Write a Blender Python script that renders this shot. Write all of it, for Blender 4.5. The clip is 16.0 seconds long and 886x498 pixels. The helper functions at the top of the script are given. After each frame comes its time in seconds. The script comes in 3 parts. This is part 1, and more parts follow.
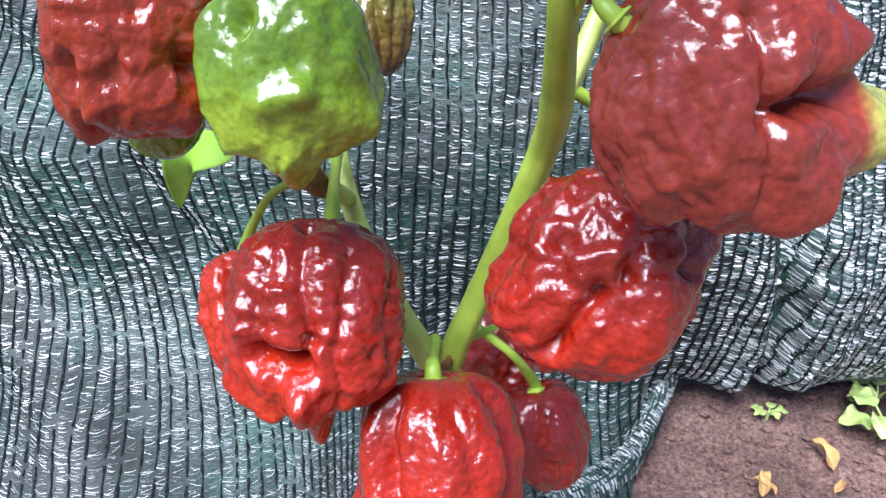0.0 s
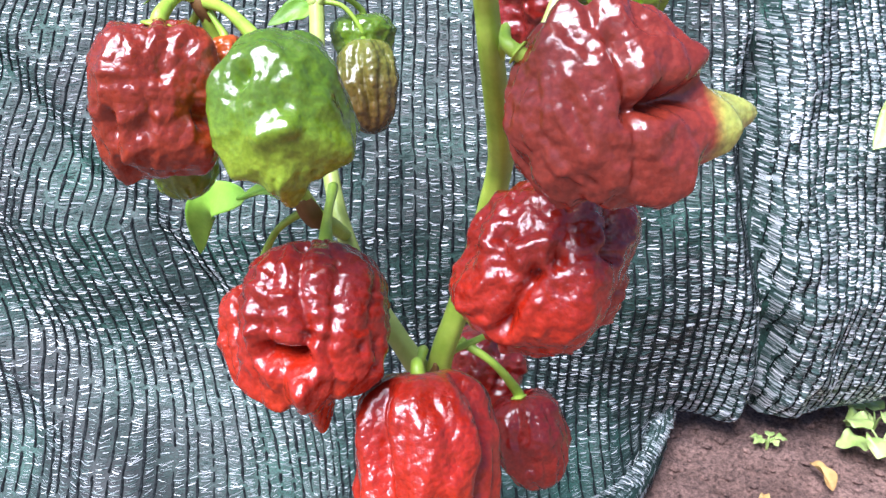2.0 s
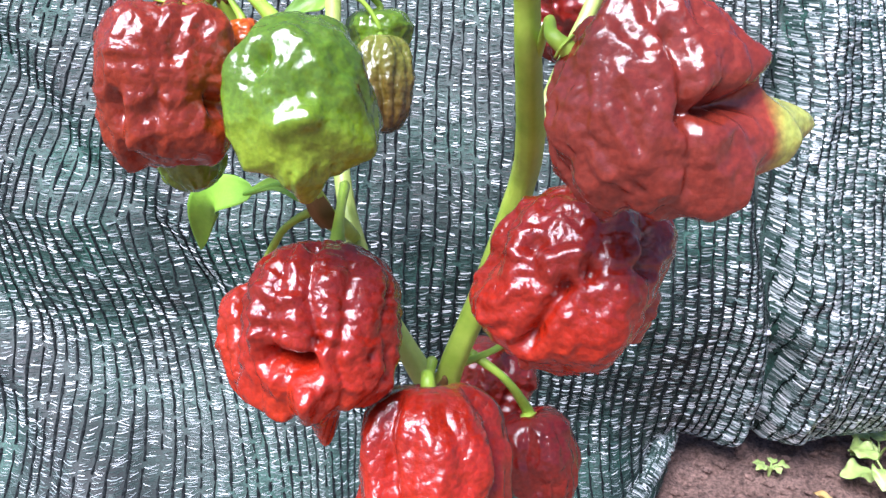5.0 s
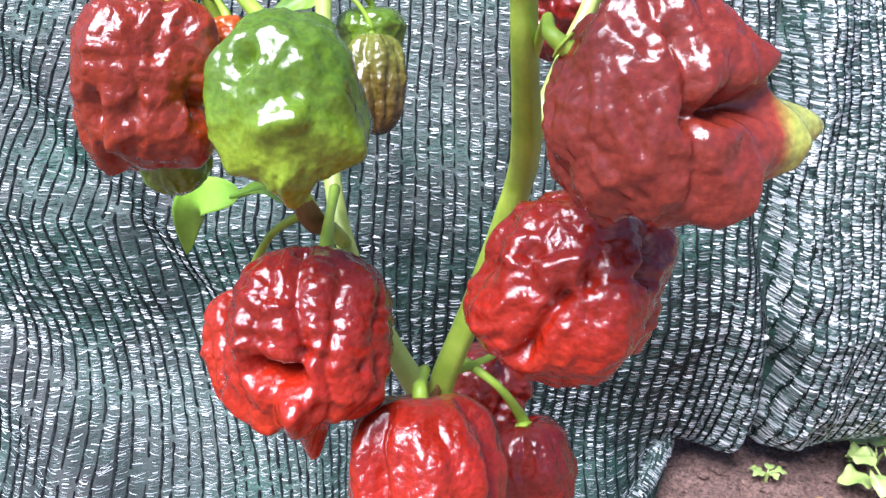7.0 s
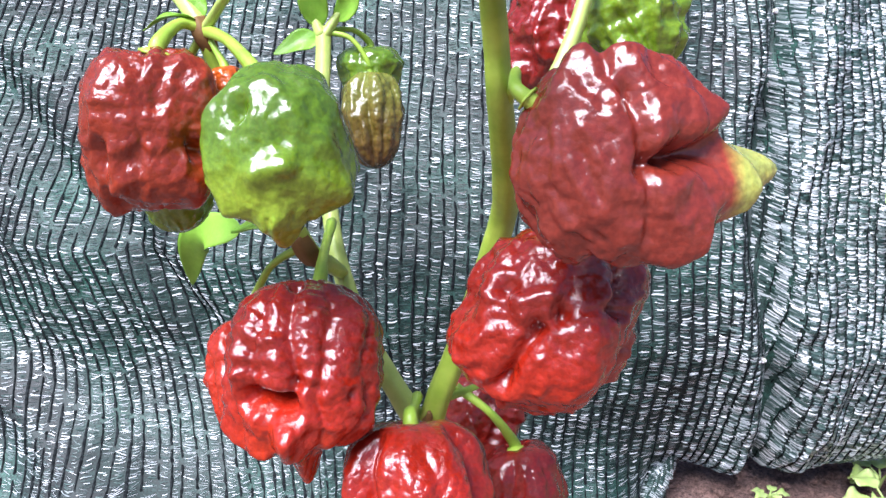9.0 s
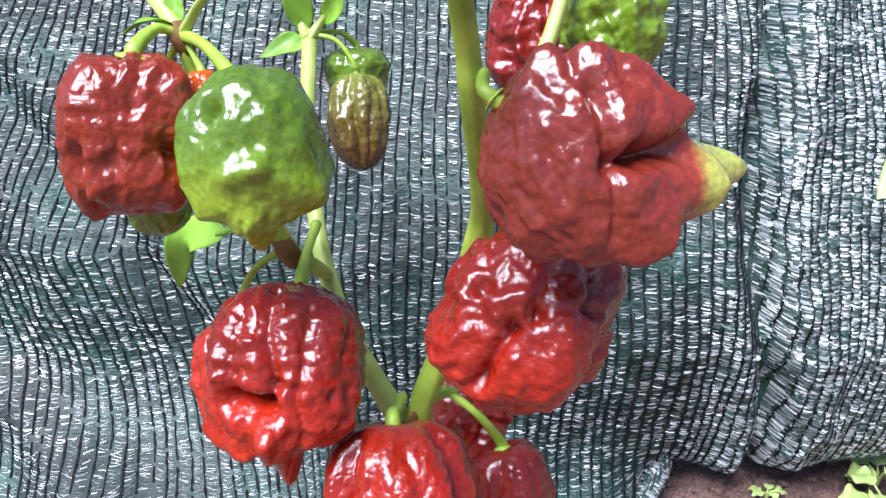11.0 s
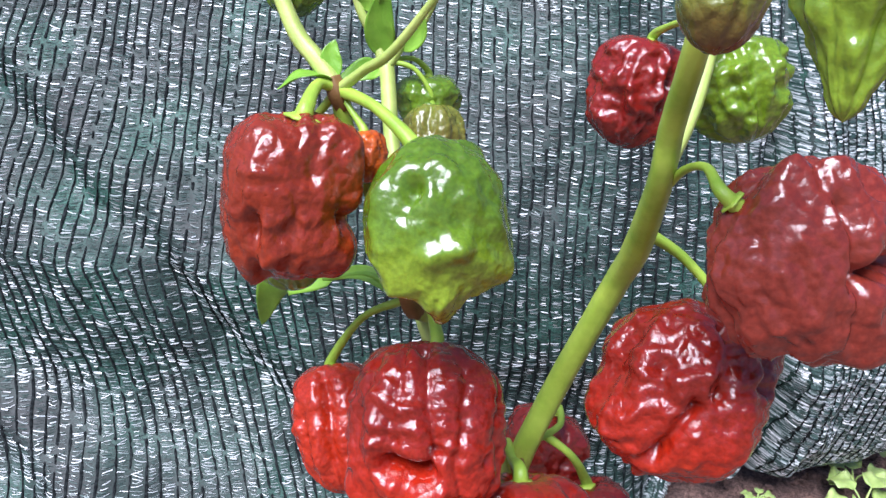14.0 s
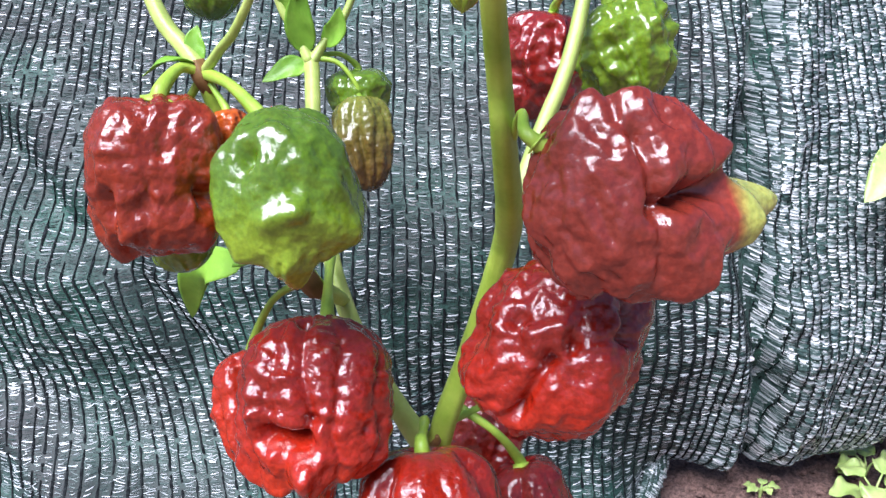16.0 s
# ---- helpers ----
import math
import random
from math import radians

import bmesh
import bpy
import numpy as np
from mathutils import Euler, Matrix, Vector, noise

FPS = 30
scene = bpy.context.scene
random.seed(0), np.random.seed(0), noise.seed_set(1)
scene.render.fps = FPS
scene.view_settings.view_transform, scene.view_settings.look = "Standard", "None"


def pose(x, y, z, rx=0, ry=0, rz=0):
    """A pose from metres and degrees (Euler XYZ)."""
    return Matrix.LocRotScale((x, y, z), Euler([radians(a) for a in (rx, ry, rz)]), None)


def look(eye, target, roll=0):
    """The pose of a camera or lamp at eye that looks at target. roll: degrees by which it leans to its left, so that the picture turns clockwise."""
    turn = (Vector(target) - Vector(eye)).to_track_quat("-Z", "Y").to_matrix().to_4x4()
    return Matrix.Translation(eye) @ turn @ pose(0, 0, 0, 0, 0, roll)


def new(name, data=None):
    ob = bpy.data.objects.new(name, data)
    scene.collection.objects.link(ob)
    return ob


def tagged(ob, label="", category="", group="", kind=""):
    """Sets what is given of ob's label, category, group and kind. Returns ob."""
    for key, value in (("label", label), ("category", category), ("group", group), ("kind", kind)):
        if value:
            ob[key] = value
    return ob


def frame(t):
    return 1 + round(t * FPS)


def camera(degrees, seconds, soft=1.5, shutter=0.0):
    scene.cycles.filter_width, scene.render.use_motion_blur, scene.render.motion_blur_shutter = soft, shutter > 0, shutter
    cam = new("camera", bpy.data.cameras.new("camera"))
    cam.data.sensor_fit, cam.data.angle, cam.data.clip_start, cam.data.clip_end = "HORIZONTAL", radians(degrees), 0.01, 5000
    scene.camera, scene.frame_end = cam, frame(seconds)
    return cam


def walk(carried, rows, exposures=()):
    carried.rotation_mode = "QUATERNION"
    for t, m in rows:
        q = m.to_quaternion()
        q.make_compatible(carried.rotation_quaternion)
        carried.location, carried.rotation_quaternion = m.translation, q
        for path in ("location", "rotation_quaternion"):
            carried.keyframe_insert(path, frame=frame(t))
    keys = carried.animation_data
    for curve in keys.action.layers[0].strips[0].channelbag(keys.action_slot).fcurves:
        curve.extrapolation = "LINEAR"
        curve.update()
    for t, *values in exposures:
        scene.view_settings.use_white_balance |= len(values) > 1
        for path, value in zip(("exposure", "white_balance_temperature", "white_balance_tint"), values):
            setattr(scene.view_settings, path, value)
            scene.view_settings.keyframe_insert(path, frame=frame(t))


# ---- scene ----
cam = camera(60.0, 16.0, soft=1.5)
PATH = [
    (0, -0.0076, 0.0430, 0.3382, 61.04, -3.24, -0.21),
    (0.5, -0.0010, 0.0427, 0.3439, 61.25, -2.18, -0.19),
    (1, 0.0081, 0.0142, 0.3505, 64.32, -0.04, -0.91),
    (1.5, 0.0200, -0.0012, 0.3449, 66.39, 1.78, -0.49),
    (2, 0.0077, -0.0022, 0.3374, 67.17, 0.27, 0.13),
    (2.5, 0.0018, -0.0060, 0.3370, 67.47, -0.15, 0.12),
    (3, 0.0000, -0.0004, 0.3353, 67.41, -0.48, -0.28),
    (3.5, 0.0000, -0.0000, 0.3400, 68.00, -0.00, -0.00),
    (4, 0.0006, 0.0060, 0.3382, 67.74, -0.66, 0.17),
    (4.5, -0.0015, 0.0059, 0.3345, 67.94, -1.73, 0.64),
    (4.7, -0.0008, 0.0073, 0.3320, 67.82, -2.14, 0.61),
    (7, -0.0005, 0.0182, 0.3298, 67.87, -2.54, 0.08),
    (7.5, -0.0021, 0.0155, 0.3339, 68.17, -3.07, 0.25),
    (8, -0.0049, 0.0095, 0.3406, 68.87, -2.77, 0.49),
    (8.5, -0.0023, 0.0093, 0.3392, 68.98, -2.82, 0.63),
    (9, 0.0081, 0.0089, 0.3386, 69.25, -1.78, 1.07),
    (11.5, 0.0162, 0.0086, 0.3396, 69.28, -1.01, 1.15),
    (12, -0.0039, 0.0103, 0.3439, 68.78, -2.20, -1.20),
    (12.5, -0.0371, 0.0187, 0.3445, 67.60, -4.37, -3.30),
    (13, -0.0605, 0.0172, 0.3574, 67.55, -5.04, -4.99),
    (13.5, -0.0562, 0.0218, 0.3604, 67.55, -5.15, -4.67),
    (14, -0.0557, 0.0209, 0.3608, 67.44, -4.77, -4.22),
    (14.5, -0.0576, 0.0186, 0.3627, 68.11, -4.00, -4.39),
    (15, -0.0466, 0.0180, 0.3594, 68.25, -3.33, -3.52),
    (15.5, -0.0239, 0.0174, 0.3541, 68.35, -1.82, -2.29),
    (16, -0.0012, 0.0094, 0.3496, 69.01, -0.28, -1.48),
]
walk(cam, [(r[0], pose(*r[1:])) for r in PATH], exposures=[(0, 0.79, 5600, 16), (1.5, 0.88, 5600, 16), (9, 0.88, 5700, 16), (11.5, 0.67, 5680, 16), (12.5, 0.52, 5640, 16), (15.5, 0.52, 5640, 16), (16, 0.61, 5680, 16)])

# ---- daylight: bright, slightly hazy sky ----
world = bpy.data.worlds.new("sky")
scene.world = world
world.use_nodes = True
wn = world.node_tree.nodes
sky = wn.new("ShaderNodeTexSky")
sky.sky_type = "NISHITA"
sky.sun_disc = False
sky.sun_elevation = radians(62)
sky.sun_rotation = radians(227)
sky.air_density, sky.dust_density, sky.ozone_density = 1.0, 3.0, 1.0
world.node_tree.links.new(sky.outputs[0], wn["Background"].inputs[0])
wn["Background"].inputs[1].default_value = 0.072
sun = new("sun", bpy.data.lights.new("sun", "SUN"))
sun.data.energy = 5.0
sun.data.angle = radians(34)
sun.data.color = (1.0, 0.98, 0.95)
sun.matrix_world = look((-0.75, -0.70, 2.0), (0, 0.25, 0.2))


# ---- material helpers ----
def material(name):
    m = bpy.data.materials.new(name)
    m.use_nodes = True
    return m, m.node_tree.nodes, m.node_tree.links, m.node_tree.nodes["Principled BSDF"]


def node(nodes, kind, **sets):
    n = nodes.new(kind)
    for key, value in sets.items():
        n.inputs[key].default_value = value
    return n


def ramp(nodes, stops):
    n = nodes.new("ShaderNodeValToRGB")
    e = n.color_ramp.elements
    e[0].position, e[0].color = stops[0][0], (*stops[0][1], 1)
    e[1].position, e[1].color = stops[-1][0], (*stops[-1][1], 1)
    for p, c in stops[1:-1]:
        e.new(p).color = (*c, 1)
    return n


def mix(nodes, links, fac, a, b):
    n = nodes.new("ShaderNodeMix")
    n.data_type = "RGBA"
    for socket, value in ((n.inputs[0], fac), (n.inputs[6], a), (n.inputs[7], b)):
        if isinstance(value, (float, int)):
            socket.default_value = value
        elif isinstance(value, tuple):
            socket.default_value = (*value, 1)
        else:
            links.new(value, socket)
    return n.outputs[2]


def calc(nodes, links, op, a, b=0.0, c=0.0):
    n = nodes.new("ShaderNodeMath")
    n.operation = op
    for socket, value in zip(n.inputs, (a, b, c)):
        if isinstance(value, (float, int)):
            socket.default_value = value
        else:
            links.new(value, socket)
    return n.outputs[0]


def skin(name, deep, ripe, young, rough=0.145, fine=1.0):
    """Waxy wrinkled pepper skin. The mesh value 'ripeness' runs from young (0) over ripe (0.5) to deep (1)."""
    m, n, l, b = material(name)
    at = n.new("ShaderNodeAttribute")
    at.attribute_name = "ripeness"
    tc = n.new("ShaderNodeTexCoord")
    blot = node(n, "ShaderNodeTexNoise", Scale=55.0, Detail=4.0, Roughness=0.6)
    l.new(tc.outputs["Object"], blot.inputs["Vector"])
    val = calc(n, l, "ADD", at.outputs["Fac"], calc(n, l, "MULTIPLY", calc(n, l, "SUBTRACT", blot.outputs["Fac"], 0.5), 0.34))
    cr = ramp(n, [(0.08, young), (0.5, ripe), (0.95, deep)])
    l.new(val, cr.inputs[0])
    speck = node(n, "ShaderNodeTexNoise", Scale=700.0, Detail=2.0)
    l.new(tc.outputs["Object"], speck.inputs["Vector"])
    sr = ramp(n, [(0.35, (0.78, 0.78, 0.78)), (0.7, (1.12, 1.12, 1.12))])
    l.new(speck.outputs["Fac"], sr.inputs[0])
    mul = n.new("ShaderNodeMix")
    mul.data_type, mul.blend_type = "RGBA", "MULTIPLY"
    mul.inputs[0].default_value = 1.0
    l.new(cr.outputs[0], mul.inputs[6])
    l.new(sr.outputs[0], mul.inputs[7])
    l.new(mul.outputs[2], b.inputs["Base Color"])
    rr = node(n, "ShaderNodeMapRange")
    rr.inputs[3].default_value, rr.inputs[4].default_value = rough - 0.05, rough + 0.12
    l.new(blot.outputs["Fac"], rr.inputs[0])
    l.new(rr.outputs[0], b.inputs["Roughness"])
    b.inputs["Specular IOR Level"].default_value = 0.62
    b.inputs["Coat Weight"].default_value = 0.35
    b.inputs["Coat Roughness"].default_value = 0.06
    b.inputs["Subsurface Weight"].default_value = 0.12
    b.inputs["Subsurface Radius"].default_value = (0.004, 0.0012, 0.0006)
    b.inputs["Subsurface Scale"].default_value = 1.0
    pim = node(n, "ShaderNodeTexVoronoi", Scale=330.0)
    l.new(tc.outputs["Object"], pim.inputs["Vector"])
    wr = node(n, "ShaderNodeTexNoise", Scale=170.0, Detail=5.0, Roughness=0.62)
    l.new(tc.outputs["Object"], wr.inputs["Vector"])
    h = calc(n, l, "ADD", calc(n, l, "MULTIPLY", pim.outputs["Distance"], -0.55), wr.outputs["Fac"])
    bp = node(n, "ShaderNodeBump", Strength=0.85 * fine, Distance=0.0012)
    l.new(h, bp.inputs["Height"])
    l.new(bp.outputs[0], b.inputs["Normal"])
    return m


def sappy(name, dark, pale, rough=0.42, scale=60.0):
    """Green stem or leaf tissue, streaked and softly mottled."""
    m, n, l, b = material(name)
    tc = n.new("ShaderNodeTexCoord")
    a = node(n, "ShaderNodeTexNoise", Scale=scale, Detail=4.0, Roughness=0.6)
    l.new(tc.outputs["Object"], a.inputs["Vector"])
    cr = ramp(n, [(0.32, dark), (0.68, pale)])
    l.new(a.outputs["Fac"], cr.inputs[0])
    l.new(cr.outputs[0], b.inputs["Base Color"])
    b.inputs["Roughness"].default_value = rough
    b.inputs["Subsurface Weight"].default_value = 0.15
    b.inputs["Subsurface Radius"].default_value = (0.002, 0.003, 0.0008)
    f = node(n, "ShaderNodeTexNoise", Scale=900.0, Detail=3.0)
    l.new(tc.outputs["Object"], f.inputs["Vector"])
    bp = node(n, "ShaderNodeBump", Strength=0.25, Distance=0.0005)
    l.new(f.outputs["Fac"], bp.inputs["Height"])
    l.new(bp.outputs[0], b.inputs["Normal"])
    return m


RED = skin("skin_red", (0.19, 0.010, 0.004), (0.36, 0.016, 0.004), (0.52, 0.045, 0.004), fine=1.0)
MAROON = skin("skin_maroon", (0.13, 0.009, 0.008), (0.26, 0.014, 0.008), (0.36, 0.024, 0.008), fine=0.9)
SCARLET = skin("skin_scarlet", (0.33, 0.018, 0.005), (0.42, 0.024, 0.005), (0.52, 0.09, 0.008), fine=1.1)
TURNING = skin("skin_turning", (0.19, 0.022, 0.013), (0.31, 0.044, 0.023), (0.44, 0.46, 0.09), rough=0.17, fine=0.55)
GREEN = skin("skin_green", (0.055, 0.115, 0.006), (0.12, 0.21, 0.008), (0.23, 0.33, 0.018), rough=0.17, fine=0.5)
BRICK = skin("skin_brick", (0.18, 0.016, 0.005), (0.31, 0.034, 0.006), (0.56, 0.11, 0.008), fine=0.9)
OLIVE = skin("skin_olive", (0.10, 0.040, 0.010), (0.13, 0.10, 0.016), (0.20, 0.26, 0.03))
STEM = sappy("stem_green", (0.22, 0.34, 0.03), (0.42, 0.54, 0.07))
PALE = sappy("stem_pale", (0.28, 0.38, 0.07), (0.48, 0.57, 0.15))
STALK = sappy("stalk_green", (0.22, 0.38, 0.03), (0.42, 0.58, 0.07))
LEAF = sappy("leaf_green", (0.13, 0.30, 0.02), (0.27, 0.50, 0.05))
WEEDM = sappy("weed_green", (0.26, 0.38, 0.09), (0.50, 0.60, 0.22))
BARK = sappy("node_brown", (0.10, 0.045, 0.012), (0.25, 0.13, 0.03), rough=0.7)
DRY = sappy("dry_leaf", (0.30, 0.16, 0.05), (0.62, 0.42, 0.16), rough=0.8)


def backing_material():
    """The dark ground of the cloth seen between the tapes."""
    m, n, l, b = material("net_ground")
    tc = n.new("ShaderNodeTexCoord")
    big = node(n, "ShaderNodeTexNoise", Scale=16.0, Detail=4.0)
    fine = node(n, "ShaderNodeTexNoise", Scale=900.0, Detail=2.0)
    for t in (big, fine):
        l.new(tc.outputs["Object"], t.inputs["Vector"])
    c1 = ramp(n, [(0.35, (0.007, 0.012, 0.012)), (0.50, (0.014, 0.034, 0.028)), (0.68, (0.026, 0.085, 0.062))])
    l.new(big.outputs["Fac"], c1.inputs[0])
    c2 = ramp(n, [(0.35, (0.35, 0.35, 0.35)), (0.65, (1.5, 1.5, 1.5))])
    l.new(fine.outputs["Fac"], c2.inputs[0])
    mul = n.new("ShaderNodeMix")
    mul.data_type, mul.blend_type = "RGBA", "MULTIPLY"
    mul.inputs[0].default_value = 1.0
    l.new(c1.outputs[0], mul.inputs[6])
    l.new(c2.outputs[0], mul.inputs[7])
    l.new(mul.outputs[2], b.inputs["Base Color"])
    b.inputs["Roughness"].default_value = 0.6
    return m


def tape_material():
    """Shiny slack plastic tapes, toned at random; glints are put into the near-white ones' colour."""
    m, n, l, b = material("net_tape")
    g = n.new("ShaderNodeNewGeometry")
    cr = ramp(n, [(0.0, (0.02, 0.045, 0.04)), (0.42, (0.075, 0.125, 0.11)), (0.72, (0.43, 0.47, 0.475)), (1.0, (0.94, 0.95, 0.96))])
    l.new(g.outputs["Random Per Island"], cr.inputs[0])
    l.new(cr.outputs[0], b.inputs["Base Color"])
    b.inputs["Roughness"].default_value = 0.28
    b.inputs["Specular IOR Level"].default_value = 0.7
    return m


def stitch_material():
    m, n, l, b = material("net_stitch")
    tc = n.new("ShaderNodeTexCoord")
    t = node(n, "ShaderNodeTexNoise", Scale=500.0, Detail=2.0)
    l.new(tc.outputs["Object"], t.inputs["Vector"])
    cr = ramp(n, [(0.4, (0.004, 0.005, 0.006)), (0.8, (0.03, 0.036, 0.038))])
    l.new(t.outputs["Fac"], cr.inputs[0])
    l.new(cr.outputs[0], b.inputs["Base Color"])
    b.inputs["Roughness"].default_value = 0.9
    b.inputs["Specular IOR Level"].default_value = 0.15
    return m


def soil_material():
    m, n, l, b = material("soil")
    tc = n.new("ShaderNodeTexCoord")
    big = node(n, "ShaderNodeTexNoise", Scale=14.0, Detail=6.0, Roughness=0.65)
    fine = node(n, "ShaderNodeTexNoise", Scale=330.0, Detail=6.0, Roughness=0.75)
    for t in (big, fine):
        l.new(tc.outputs["Object"], t.inputs["Vector"])
    c1 = ramp(n, [(0.3, (0.17, 0.096, 0.076)), (0.7, (0.38, 0.235, 0.195))])
    l.new(big.outputs["Fac"], c1.inputs[0])
    c2 = ramp(n, [(0.36, (0.30, 0.30, 0.30)), (0.64, (1.6, 1.57, 1.55))])
    l.new(fine.outputs["Fac"], c2.inputs[0])
    mul = n.new("ShaderNodeMix")
    mul.data_type, mul.blend_type = "RGBA", "MULTIPLY"
    mul.inputs[0].default_value = 1.0
    l.new(c1.outputs[0], mul.inputs[6])
    l.new(c2.outputs[0], mul.inputs[7])
    l.new(mul.outputs[2], b.inputs["Base Color"])
    b.inputs["Roughness"].default_value = 0.95
    bp = node(n, "ShaderNodeBump", Strength=1.0, Distance=0.004)
    l.new(fine.outputs["Fac"], bp.inputs["Height"])
    l.new(bp.outputs[0], b.inputs["Normal"])
    return m


NET = backing_material()
TAPE = tape_material()
STITCH = stitch_material()
SOIL = soil_material()


# ---- mesh helpers ----
def mesh(name, verts, faces, mat, smooth=True):
    me = bpy.data.meshes.new(name)
    me.from_pydata([tuple(v) for v in verts], [], faces)
    me.materials.append(mat)
    if smooth:
        me.polygons.foreach_set("use_smooth", [True] * len(me.polygons))
    me.update()
    return me


def part(name, me, parent, label=""):
    ob = new(name, me)
    ob.parent = parent
    if label:
        tagged(ob, label)
    return ob


def thing(name, at, label, category, group=""):
    ob = new(name)
    ob.location = at
    ob.empty_display_size = 0.01
    return tagged(ob, label, category, group)


def smoothstep(a, b, x):
    t = min(1.0, max(0.0, (x - a) / (b - a)))
    return t * t * (3 - 2 * t)


def curve(points, steps):
    """Points along a smooth line through the given ones (Catmull-Rom); each point may carry a radius."""
    p = [np.array(q, float) for q in points]
    p = [2 * p[0] - p[1], *p, 2 * p[-1] - p[-2]]
    out = []
    for i in range(1, len(p) - 2):
        for s in range(steps):
            t = s / steps
            out.append(0.5 * (2 * p[i] + (p[i + 1] - p[i - 1]) * t + (2 * p[i - 1] - 5 * p[i] + 4 * p[i + 1] - p[i + 2]) * t * t
                              + (3 * p[i] - p[i - 1] - 3 * p[i + 1] + p[i + 2]) * t ** 3))
    out.append(p[-2])
    return out


def tube(points, mat, name="tube", sides=14, steps=7, ribs=0.06, origin=(0, 0, 0)):
    """A tapered, faintly ribbed stalk through points (x, y, z, radius)."""
    line = curve(points, steps)
    verts, faces = [], []
    o = Vector(origin)
    side = Vector((1, 0, 0))
    for i, q in enumerate(line):
        a, b = line[max(0, i - 1)], line[min(len(line) - 1, i + 1)]
        d = Vector(b[:3] - a[:3]).normalized()
        side = (side - d * side.dot(d)).normalized()
        up = d.cross(side)
        c = Vector(q[:3]) - o
        for k in range(sides):
            th = 2 * math.pi * k / sides
            r = q[3] * (1 + ribs * math.cos(5 * th) + 0.05 * noise.noise(c * 160 + side * math.cos(th)))
            verts.append(c + (side * math.cos(th) + up * math.sin(th)) * r)
    rings = len(line)
    for i in range(rings - 1):
        for k in range(sides):
            j = (k + 1) % sides
            faces.append((i * sides + k, i * sides + j, (i + 1) * sides + j, (i + 1) * sides + k))
    for ring, flip in ((0, True), (rings - 1, False)):
        c = len(verts)
        verts.append(Vector(line[0 if flip else -1][:3]) - o)
        for k in range(sides):
            j = (k + 1) % sides
            f = (ring * sides + k, ring * sides + j, c)
            faces.append(f[::-1] if flip else f)
    return mesh(name, verts, faces, mat)


# ---- ground and net ----
def ground_height(x, y):
    near = math.exp(-((x - 0.2) ** 2 + (y - 0.4) ** 2) / 0.5)
    return (0.006 * noise.noise(Vector((x * 9, y * 9, 0))) + near * (0.0042 * noise.fractal(Vector((x * 55, y * 55, 3)), 0.7, 2.1, 5))) - 0.004


def build_ground():
    xs = sorted([*np.linspace(-40, -0.6, 14), *np.linspace(-0.6, 0.06, 34), *np.linspace(0.064, 0.46, 130), *np.linspace(0.47, 40, 22)])
    ys = sorted([*np.linspace(-40, -0.4, 14), *np.linspace(-0.36, 0.28, 26), *np.linspace(0.284, 0.62, 110), *np.linspace(0.64, 40, 22)])
    verts = [(x, y, ground_height(x, y)) for y in ys for x in xs]
    w = len(xs)
    faces = [(j * w + i, j * w + i + 1, (j + 1) * w + i + 1, (j + 1) * w + i) for j in range(len(ys) - 1) for i in range(w - 1)]
    return tagged(new("ground", mesh("ground", verts, faces, SOIL)), "bare reddish-brown crumbly garden soil", "ground", kind="structure")


build_ground()


def crease_at(z):
    return 0.207 + 0.010 * math.sin(z * 21 + 0.5) - 0.04 * (z - 0.15)


def net_y(x, z):
    """How far back the cloth hangs at a place across and up."""
    left = 0.400 + 0.16 * z + 0.70 * max(0.0, z - 0.17)
    right = 0.446 - 0.22 * z + 0.90 * max(0.0, z - 0.12) ** 1.2
    left -= 0.15 * max(0.0, 1 - z / 0.115) ** 2
    s = smoothstep(-0.17, 0.12, x)
    y = left * (1 - s) + right * s
    y += 0.6 * max(0.0, x - 0.27) ** 1.3 + 0.25 * max(0.0, -0.2 - x)
    # a pinched crease that runs down the cloth, and slack folds
    cx = crease_at(z)
    y += 0.024 * math.exp(-((x - cx) / 0.0075) ** 2) - 0.011 * math.exp(-((x - cx - 0.024) / 0.016) ** 2) - 0.009 * math.exp(-((x - cx + 0.018) / 0.012) ** 2)
    crumple = math.exp(-((x - cx - 0.012) / 0.03) ** 2)
    y += 0.009 * crumple * noise.noise(Vector((x * 70, z * 42, 2)))
    y += 0.004 * math.sin(x * 34 + z * 9) * smoothstep(0.0, 0.1, z)
    d = (x + 0.06) * 0.75 + (z - 0.075) * 1.0 + 0.02 * noise.noise(Vector((x * 14, z * 5, 7)))
    edge = 1 - smoothstep(-0.06, 0.02, x)
    y += edge * (0.008 * math.exp(-(d / 0.013) ** 2) - 0.006 * math.exp(-((d - 0.03) / 0.02) ** 2))
    d2 = (x + 0.17) * 0.55 + (z - 0.04)
    y -= 0.010 * edge * math.exp(-(d2 / 0.016) ** 2)
    y -= 0.105 * math.exp(-max(0.0, z) / 0.024) * smoothstep(-0.12, 0.03, x) * (1 - smoothstep(0.11, 0.155, x))
    y += 0.007 * noise.noise(Vector((x * 16, z * 12, 4))) + 0.003 * noise.noise(Vector((x * 60, z * 34, 9)))
    return y


def hem_at(x):
    side = smoothstep(0.135, 0.165, x)
    return -0.006 * (1 - side) + side * (0.016 + 0.002 * math.sin(x * 55) + 0.30 * max(0.0, x - 0.29))


def lean(x, z):
    """The stitch lines slant where the cloth is pulled at its lower left."""
    return x + 0.38 * max(0.0, 0.17 - z) * (1 - smoothstep(-0.16, 0.02, x)) + 0.004 * noise.noise(Vector((x * 20, z * 14, 1))) + 0.0007 * noise.noise(Vector((x * 90, z * 90, 5)))


